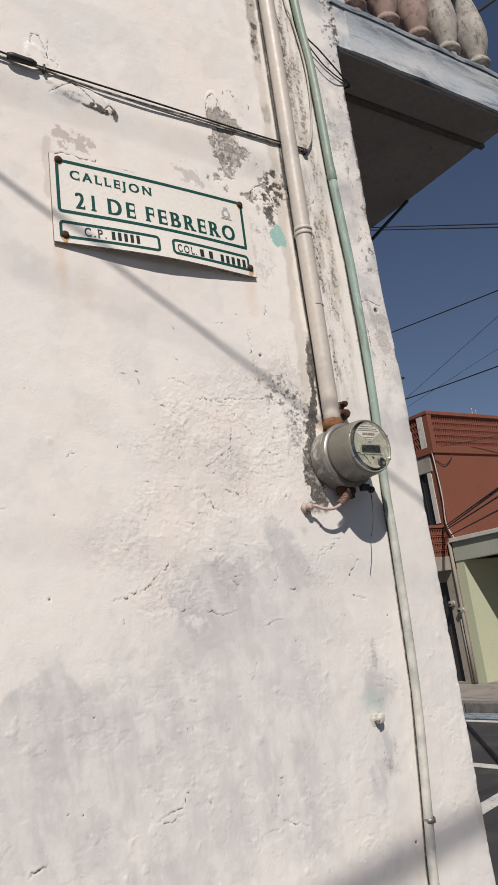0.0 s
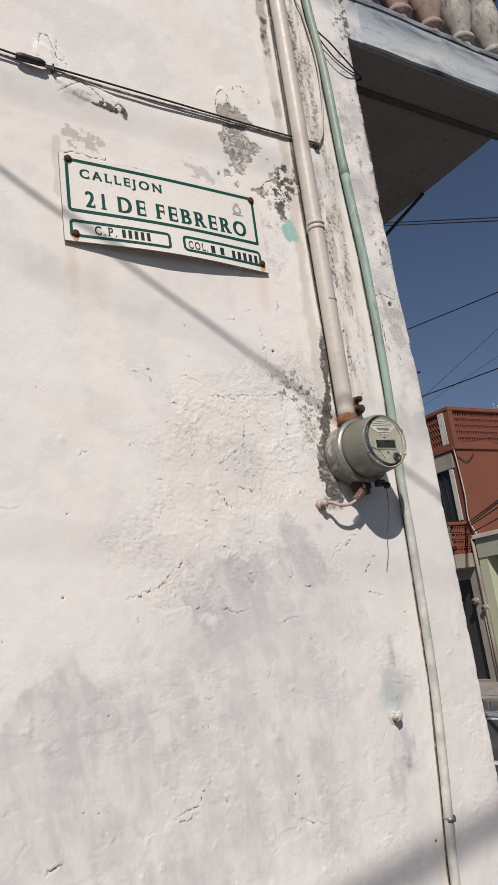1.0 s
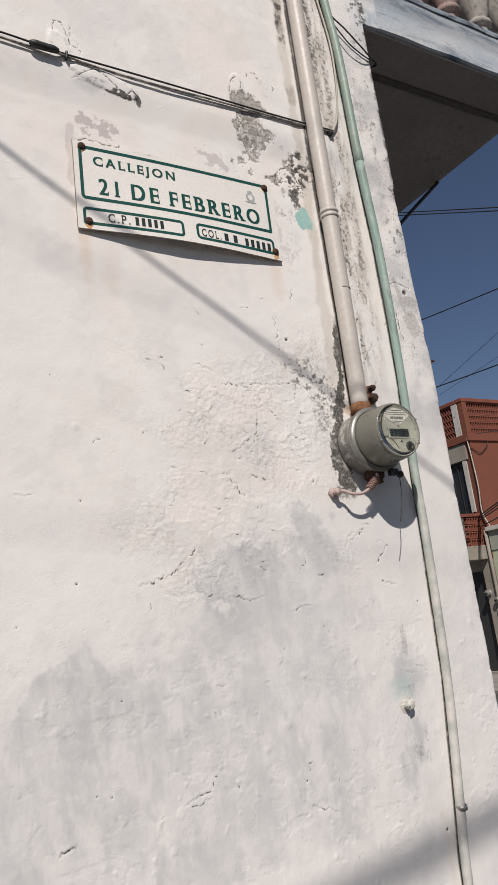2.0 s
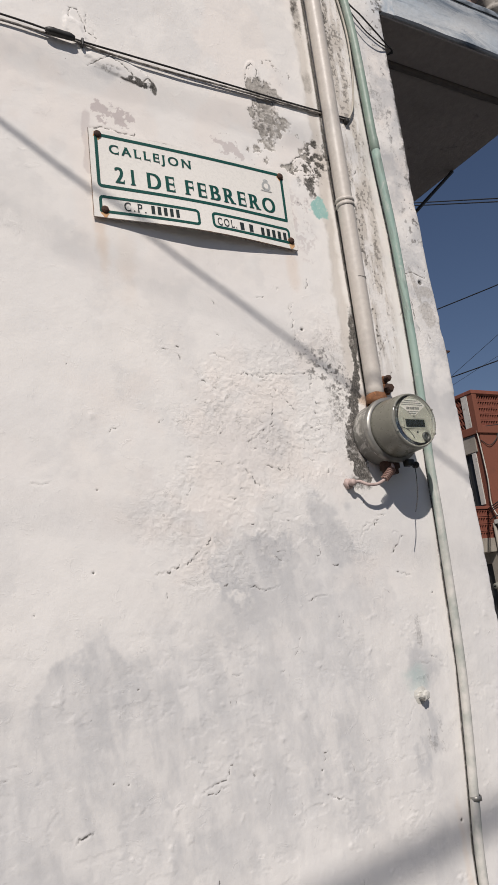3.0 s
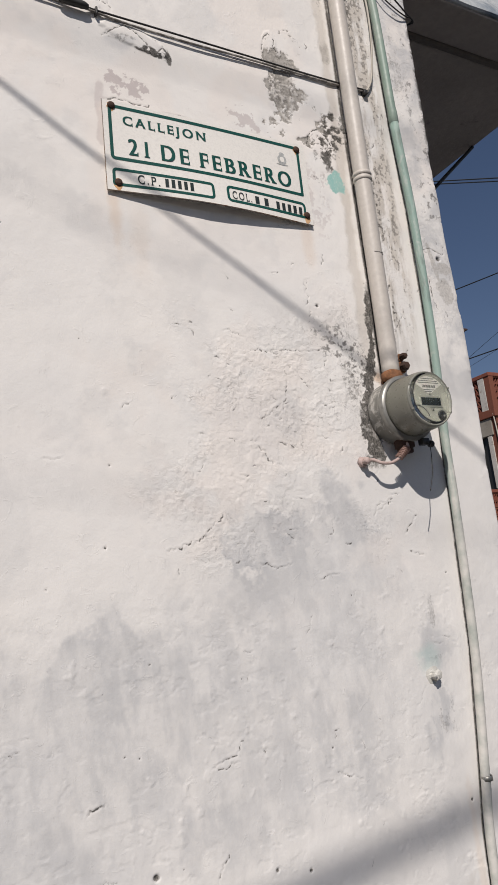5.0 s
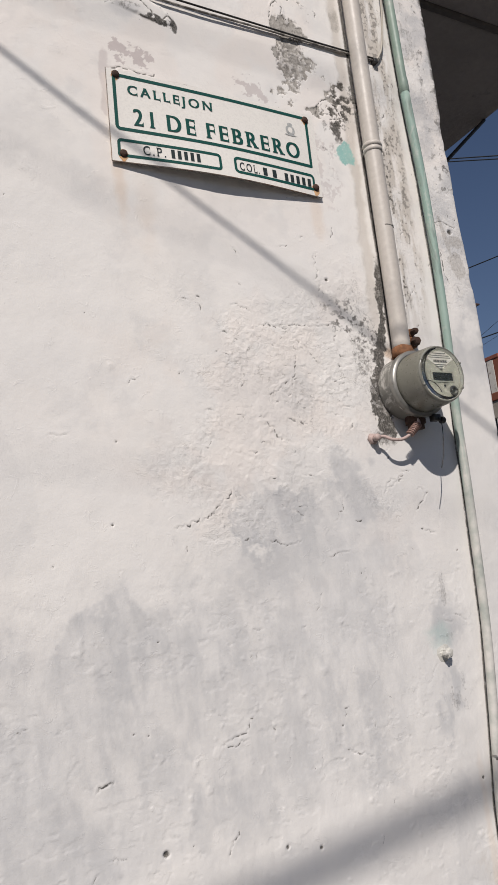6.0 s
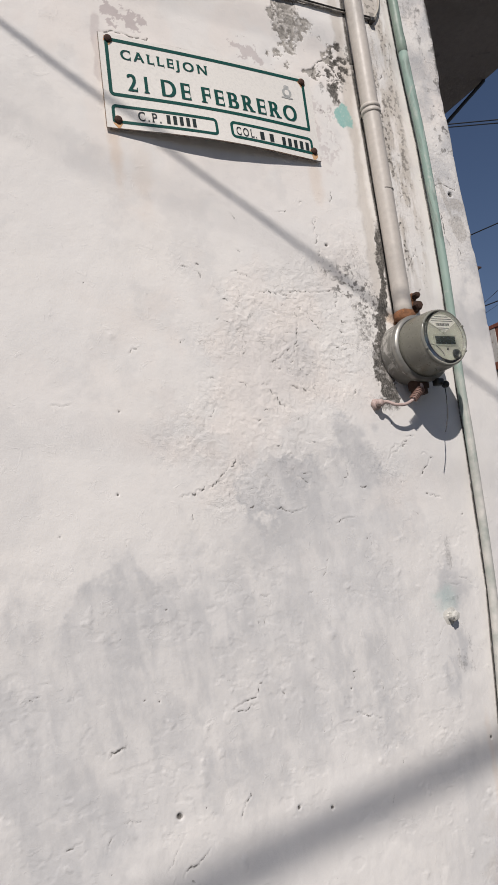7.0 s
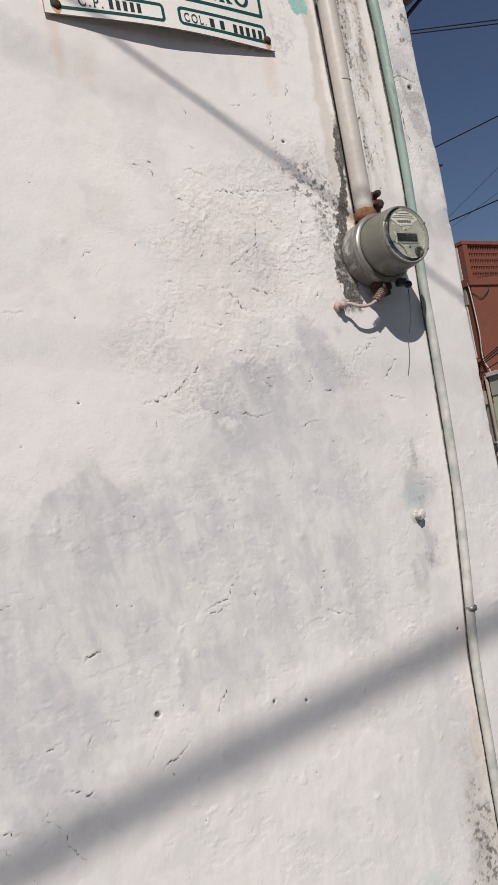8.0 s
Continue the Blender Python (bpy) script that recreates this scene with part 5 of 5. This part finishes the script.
# ---- balcony ----
def build_balcony():
    balcony = thing("balcony", "projecting concrete balcony with faded blue fascia and turned balusters", "balcony", at=(0.0, 0.0, 3.47))
    inv = Matrix.Translation((0, 0, -3.47))

    def piece(name, bm, mat, label="", smooth=False):
        bmesh.ops.transform(bm, matrix=inv, verts=bm.verts)
        return part(name, bm, mat, balcony, label, smooth)

    def slabbed(x0, x1, y0, y1, z0, z1, cut, jitter):
        bm = box(x0, x1, y0, y1, z0, z1)
        bmesh.ops.subdivide_edges(bm, edges=bm.edges, cuts=cut, use_grid_fill=True)
        bmesh.ops.bevel(bm, geom=[e for e in bm.edges if len(e.link_faces) == 2 and e.calc_face_angle(0) > 1.0], offset=0.006, segments=1, affect="EDGES")
        for v in bm.verts:
            v.co += jitter * Vector((noise.noise(v.co * 7), noise.noise(v.co * 8 + Vector((9, 2, 4))), noise.noise(v.co * 6 + Vector((1, 7, 3)))))
        return bm
    piece("edge_beam", slabbed(0.058, 0.945, -0.002, 0.165, 3.470, 3.664, 14, 0.004), FASCIA, "faded blue and white fascia")
    piece("beam_underside", box(0.012, 0.942, 0.012, 0.166, 3.4630, 3.4725, 0.003), SOFFIT, "bare grey underside")
    piece("top_edge", slabbed(-0.01, 0.953, -0.007, 0.12, 3.650, 3.674, 20, 0.006), BLUE_GRIME, "grimy dark blue upper edge")
    piece("drip_edge", box(0.012, 0.957, 0.167, 0.190, 3.452, 3.50, 0.004), SOOT, "mould-blackened drip edge")
    piece("slab", slabbed(0.016, 0.940, 0.191, 7.0, 3.461, 3.660, 6, 0.003), SOFFIT, "bare grey slab")
    prof = [(0.050, 0.0), (0.051, 0.012), (0.045, 0.024), (0.034, 0.040), (0.030, 0.060), (0.033, 0.074), (0.046, 0.080), (0.049, 0.090), (0.046, 0.100), (0.035, 0.108), (0.037, 0.118), (0.049, 0.15), (0.058, 0.19),
            (0.060, 0.24), (0.055, 0.30), (0.044, 0.36), (0.035, 0.41), (0.033, 0.44), (0.044, 0.45), (0.045, 0.47), (0.035, 0.48), (0.034, 0.52), (0.046, 0.535), (0.048, 0.57)]
    bm = lathe([(r * 1.06, z) for r, z in prof], Matrix(), 28)
    for v in bm.verts:
        v.co += 0.003 * Vector((noise.noise(v.co * 18), noise.noise(v.co * 20 + Vector((4, 2, 8))), 0))
    box(-0.052, 0.052, -0.052, 0.052, -0.03, 0.006, 0.008, bm)
    first = part("baluster", bm, BALUSTER_PINK, balcony, "turned baluster with flaking pink paint", True)
    first.location = (0.185, 0.065, 3.674 - 3.47)
    pale = first.data.copy()
    pale.materials[0] = BALUSTER
    spots = [(0.355, 0.065, 0), (0.525, 0.065, 0), (0.70, 0.065, 1), (0.885, 0.065, 1)] + [(0.880, 0.23 + 0.17 * k, 1) for k in range(38)]
    for x, y, grey in spots:
        ob = new("baluster", pale if grey else first.data)
        ob.parent = balcony
        ob.location = (x, y, 3.674 - 3.47)
        ob.rotation_euler = (0, 0, random.uniform(0, 6))
        tagged(ob, "turned grey weathered baluster" if grey else "turned baluster with flaking pink paint")
    piece("handrail", box(0.0, 0.95, 0.0, 0.13, 4.239, 4.334, 0.012), FASCIA, "faded handrail")
    piece("handrail", box(0.81, 0.95, 0.131, 7.0, 4.239, 4.334, 0.012), FASCIA, "faded handrail")


build_balcony()

# ---- houses across the street ----
FX, PY = 9.40, 8.30          # the street front, and the party wall


def breeze_block():
    """A square block with two slanting slots."""
    bm = bmesh.new()
    w, h, d = 0.196, 0.126, 0.09
    box(-w / 2, w / 2, -d / 2, d / 2, -h / 2, -h / 2 + 0.020, 0, bm)
    box(-w / 2, w / 2, -d / 2, d / 2, h / 2 - 0.020, h / 2, 0, bm)
    for x in (-0.078, -0.012, 0.054):
        made = len(bm.verts)
        box(x - 0.008, x + 0.008, -d / 2, d / 2, -h / 2 + 0.02, h / 2 - 0.02, 0, bm)
        bm.verts.ensure_lookup_table()
        for v in bm.verts[made:]:
            v.co.x += 0.45 * v.co.z
    return bm


def build_red_house():
    house = thing("house", "two-storey brick-red house with pierced block parapet", "house", at=(FX, PY, 0.14))
    inv = Matrix.Translation((-FX, -PY, -0.14))

    def piece(name, bm, mat, label="", parent=None, smooth=False):
        bmesh.ops.transform(bm, matrix=inv, verts=bm.verts)
        return part(name, bm, mat, parent or house, label, smooth)
    side = piece("side_wall", box(FX, 22, PY, PY + 0.2, 0.1, 4.49), RED_WALL, "plain brick-red party wall")
    front = piece("front_wall", box(FX + 0.02, FX + 0.22, PY + 0.2, PY + 0.30, 0.1, 4.3), CONCRETE, "bare concrete street front")
    bm = box(FX + 0.02, FX + 0.22, 9.35, 17, 0.1, 4.3)
    box(FX + 0.02, FX + 0.22, PY + 0.3, 9.35, 4.16, 4.3, 0, bm)
    box(FX + 0.02, FX + 0.22, PY + 0.3, 9.35, 2.02, 3.12, 0, bm)
    piece("front_wall", bm, CONCRETE, "bare concrete street front")
    piece("back_wall", box(21.8, 22, PY + 0.2, 17, 0.1, 4.49), RED_WALL)
    piece("end_wall", box(FX + 0.22, 21.8, 16.8, 17, 0.1, 4.49), RED_WALL)
    piece("roof", box(FX - 0.06, 22.05, PY - 0.04, 17.05, 4.492, 4.64, 0.01), RED_WALL, "projecting roof slab")
    piece("corner_wall", box(FX - 0.004, FX + 0.1, PY - 0.003, PY + 0.12, 2.5, 4.488), RED_WALL)
    piece("pilaster", box(FX - 0.012, FX + 0.1, PY - 0.002, PY + 0.298, 0.1, 2.215), CONCRETE, "bare concrete pilaster")
    piece("jamb", box(FX - 0.02, FX + 0.15, PY + 0.17, PY + 0.28, 3.13, 4.15, 0.005), PALE_POST, "pale window jamb")
    piece("lintel", box(FX - 0.03, FX + 0.15, PY + 0.12, 9.5, 4.155, 4.488, 0.008), CONCRETE, "bare concrete lintel")
    win = piece("window", box(FX + 0.06, FX + 0.08, PY + 0.28, 9.35, 3.13, 4.15), DARK_PANE, "dark window with bars")
    for k in range(7):
        y = PY + 0.32 + 0.15 * k
        piece("bar", box(FX + 0.03, FX + 0.045, y, y + 0.015, 3.13, 4.15), DARK_STEEL, "", win)
    piece("balcony_slab", box(FX - 0.5, FX + 0.1, PY + 0.10, 10.2, 2.22, 2.48, 0.01), CONCRETE, "pale concrete balcony slab")
    piece("parapet_cap", box(FX - 0.06, 22.05, PY - 0.04, PY + 0.14, 5.29, 5.365, 0.008), RED_BLOCK, "red parapet coping")
    piece("parapet_cap", box(FX - 0.06, FX + 0.12, PY + 0.141, 17, 5.29, 5.365, 0.008), RED_BLOCK, "red parapet coping")
    piece("corner_post", box(FX - 0.045, FX + 0.075, PY - 0.03, PY + 0.11, 4.641, 5.29, 0.006), RED_WALL, "red parapet post")
    piece("corner_post", box(FX - 0.05, FX + 0.07, PY + 0.112, PY + 0.27, 4.60, 5.288, 0.006), PALE_POST, "pale parapet post")
    piece("balcony_cap", box(FX - 0.5, FX - 0.36, PY + 0.10, 10.2, 3.03, 3.09, 0.006), RED_BLOCK)
    piece("balcony_cap", box(FX - 0.359, FX + 0.0, PY + 0.10, PY + 0.24, 3.03, 3.09, 0.006), RED_BLOCK)
    piece("door", box(FX + 0.10, FX + 0.14, PY + 0.30, 9.35, 0.14, 2.02), DARK_STEEL, "dark metal door")
    piece("step", box(FX - 0.015, FX + 0.2, PY + 0.28, 9.4, 0.10, 0.18, 0.005), CONCRETE)
    piece("downpipe", tube([(FX - 0.04, PY + 0.03, z) for z in (0.15, 1, 2, 2.75)], 0.03, 12), CONCRETE, "grey downpipe", None, True)
    piece("downpipe", tube([(FX - 0.03, PY + 0.10, z) for z in (0.15, 0.8, 1.3)], 0.02, 12), CONCRETE, "grey conduit", None, True)
    src = breeze_block()
    me = bpy.data.meshes.new("breeze_block")
    src.to_mesh(me)
    src.free()
    me.materials.append(RED_BLOCK)

    def block(x, y, z, turn):
        ob = new("breeze_block", me)
        ob.parent = house
        ob.matrix_parent_inverse = Matrix()
        ob.matrix_basis = inv @ pose(x, y, z, 0, 0, turn)
    for r in range(5):
        z = 4.641 + 0.065 + 0.13 * r
        for c in range(22):
            block(FX + 0.18 + 0.2 * c, PY + 0.05, z, 0)
        for c in range(12):
            block(FX + 0.02, PY + 0.375 + 0.2 * c, z, 90)
    for r in range(4):
        z = 2.48 + 0.066 + 0.137 * r
        for c in range(8):
            block(FX - 0.43, PY + 0.345 + 0.2 * c, z, 90)
        for c in range(2):
            block(FX - 0.28 + 0.2 * c, PY + 0.17, z, 0)
    return house


def build_green_house():
    house = thing("house", "low pale green house with deep open porch", "house", at=(FX, 4.5, 0.14))
    inv = Matrix.Translation((-FX, -4.5, -0.14))

    def piece(name, bm, mat, label="", parent=None):
        bmesh.ops.transform(bm, matrix=inv, verts=bm.verts)
        return part(name, bm, mat, parent or house, label)
    piece("fascia", box(FX - 0.02, FX + 0.2, 0.5, PY - 0.01, 2.36, 2.72, 0.006), GREEN_FASCIA, "grey-green front beam")
    piece("coping", box(FX - 0.08, FX + 0.35, 0.5, PY - 0.004, 2.722, 2.80, 0.006), PALE_CAP, "pale coping")
    piece("roof", box(FX + 0.2, 20, 0.5, PY - 0.01, 2.42, 2.70), GREEN_FASCIA, "flat roof and porch ceiling")
    piece("side_wall", box(FX + 0.0, 20, PY - 0.2, PY - 0.006, 0.1, 2.358), PALE_GREEN, "pale green porch wall")
    piece("side_wall", box(FX, 20, 0.5, 0.7, 0.1, 2.358), PALE_GREEN)
    piece("back_wall", box(12.6, 12.8, 0.7, PY - 0.2, 0.1, 2.418), PALE_GREEN, "shaded back wall of the porch")
    piece("shutter", box(12.53, 12.58, 2.0, 7.2, 0.1, 2.1), GREEN_FASCIA, "grey-green metal shutter")
    piece("porch_floor", box(FX, 12.6, 0.7, PY - 0.2, 0.05, 0.15), PAVING)
    lamp = piece("lamp", lathe([(0.0, -0.05), (0.03, -0.045), (0.045, -0.02), (0.045, 0.0), (0.0, 0.0)], Matrix.Translation((FX + 0.28, PY - 0.32, 2.418)), 16), PALE_CAP, "small white ceiling lamp")
    return house


def build_far_meters():
    for y, z in ((PY + 0.25, 1.60), (PY + 0.05, 1.46)):
        meter = thing("electricity_meter", "small round grey electricity meter on the house front", "electricity meter", "far meters", at=(FX + 0.02, y, z))
        m = Matrix.Rotation(radians(-90), 4, "Y")
        part("socket", lathe([(0.0, -0.005), (0.062, -0.005), (0.065, 0.05), (0.0, 0.055)], m, 24), SOCKET, meter, "", True)
        part("cover", lathe([(0.058, 0.05), (0.056, 0.11), (0.050, 0.12), (0.0, 0.122)], m, 24), PLATE, meter, "pale cover", True)
        bm = box(-0.126, -0.120, -0.028, 0.028, -0.018, 0.01)
        part("display", bm, SCREEN, meter)


def wire(points, r, label, mat=BLACK, sag=0.0):
    a, b = Vector(points[0]), Vector(points[-1])
    if len(points) == 2:
        pts = [a.lerp(b, k / 24) - Vector((0, 0, sag * 4 * (k / 24) * (1 - k / 24))) for k in range(25)]
    else:
        pts = smooth_line(points, 10)
    ob = thing("overhead_cable", label, "cable", at=a)
    bm = tube([p - a for p in pts], r, 8)
    part("strand", bm, mat, ob, "", True)
    return ob


build_red_house()
build_green_house()
build_far_meters()

# ---- cables over the street ----
def stretched(a, b, before, after):
    a, b = Vector(a), Vector(b)
    return a - (b - a) * before, b + (b - a) * after


for a, b, r, before, after, sag in (((5, 4.63, 6.46), (5, 2.87, 5.50), 0.007, 1.2, 2.0, 0.0), 
                                    ((5, 4.66, 5.05), (5, 3.04, 4.85), 0.007, 2.0, 2.0, 0.06), ((5, 4.65, 4.17), (5, 3.25, 4.07), 0.007, 2.0, 2.0, 0.08),
                                    ((5, 4.44, 4.16), (5, 3.13, 4.52), 0.0025, 0.6, 3.0, 0.0), ((5, 4.44, 4.02), (5, 3.13, 4.19), 0.002, 1.0, 3.0, 0.0)):
    p, q = stretched(a, b, before, after)
    strung = wire((p, q), r, "black cable strung over the street", sag=sag)
    if before == 1.2:                       # the upper one is a pair
        part("strand", tube([Vector((0, 0.01, -0.03)), q - p + Vector((0, 0.01, -0.045))], r, 8), BLACK, strung, "", True)
for dz, dz2 in ((0.0, 0.0), (-0.045, -0.02), (-0.075, -0.085), (-0.20, -0.22)):
    p, q = stretched((9.36, 8.42, 3.03 + dz), (5, 3.60, 2.72 + dz2), 0.0, 0.5)
    wire((p, q), 0.010, "black cable bundle running to the red house")
wire(((FX - 0.05, 8.32, 4.55), (FX - 0.04, 8.30, 4.2), (FX - 0.05, 8.27, 3.6), (FX - 0.05, 8.30, 3.1), (FX - 0.05, 8.18, 2.8)), 0.012, "tangled pale cable down the corner of the red house", WHITE_CABLE)
wire(((FX - 0.04, 8.28, 4.6), (FX + 0.3, 8.27, 4.62), (FX + 0.45, 8.27, 4.45), (FX + 0.2, 8.27, 4.25), (FX - 0.03, 8.28, 4.35)), 0.008, "loose loop of cable on the red house")
wire(((FX + 0.1, 8.27, 4.62), (FX + 0.9, 8.2, 4.72), (FX + 3, 7.6, 5.0)), 0.008, "black cable leaving the red house")
wire(((0.93, 0.62, 3.458), (0.672, 0.62, 3.22), (0.33, 0.62, 2.90), (0.004, 0.62, 2.60)), 0.008, "thick black cable from the balcony to the wall")
wire(((0.94, 0.5, 4.33), (1.3, 0.5, 4.50), (1.69, 0.5, 4.78), (2.4, 0.5, 5.4)), 0.010, "black cable over the balcony")
for x, y in ((FX + 1.75, 8.6), (FX + 2.0, 8.7), (FX + 0.0, 10.2), (FX + 0.1, 10.6)):
    rod = thing("roof_rod", "thin metal rod standing on the roof", "rod", at=(x, y, 4.64))
    part("shaft", tube([(0, 0, 0), (0, 0, 0.98)], 0.014, 8), SOCKET, rod)

# ---- poles and cables across the alley, whose shadows fall on the wall ----
AWAY = 4.8                    # metres from the wall


def over_alley(x, z, away=AWAY):
    """The point that far from the wall whose shadow falls at (x, z) on it."""
    return Vector((x, 0, z)) - SUN_STEP * away


MIDDLE = over_alley(-0.7, 0.95)
P0, P1 = MIDDLE + Vector((-10, -1.3, 0)), MIDDLE + Vector((11, 1.43, 0))
for p in (P0, P1):
    pole = thing("utility_pole", "tapered concrete utility pole beside the alley", "utility pole", "utility poles", at=(p.x, p.y, 0))
    part("shaft", lathe([(0.0, -0.2), (0.18, -0.2), (0.10, 9.8), (0.0, 9.8)], Matrix(), 20), POLE, pole, "", True)
for (xa, za), (xb, zb), r, lab in (((-1.331, 0.873), (-0.127, 1.006), 0.0205, "thick black bundled cable across the alley"), ((-1.165, 2.905), (-0.40, 2.89), 0.0045, "thin black cable across the alley"), ((-1.0, 3.64), (0.5, 3.61), 0.0085, "black cable across the alley"),
                                   ((-1.220, 2.470), (-0.763, 2.318), 0.0030, "thin black cable across the alley"), ((-1.338, 1.831), (-1.059, 1.790), 0.0020, "thin black cable across the alley")):
    # a straight cable between the two poles' plane, sloping as its shadow does
    n = Vector((-(P1 - P0).y, (P1 - P0).x, 0))

    def on_plane(x, z):
        away = n.dot(Vector((x, 0, z)) - Vector((P0.x, P0.y, z))) / n.dot(SUN_STEP)
        return over_alley(x, z, away)
    a, b = on_plane(xa, za), on_plane(xb, zb)
    way = (b - a) / (b.x - a.x)
    wire((a + way * (P0.x - a.x), a + way * (P1.x - a.x)), r, lab)
# the service cable: level, its shadow runs down across the wall past the meter
HIGH = 4.3
ends = []
for x, z in ((-1.211, 2.676), (-0.050, 1.906)):
    ends.append(over_alley(x, z, (HIGH - z) / -SUN_STEP.z))
way = (ends[1] - ends[0]) / (ends[1].y - ends[0].y)
wire((ends[0] - way * ends[0].y, ends[0] + way * (-12 - ends[0].y)), 0.0058, "black service cable from the house over the alley")
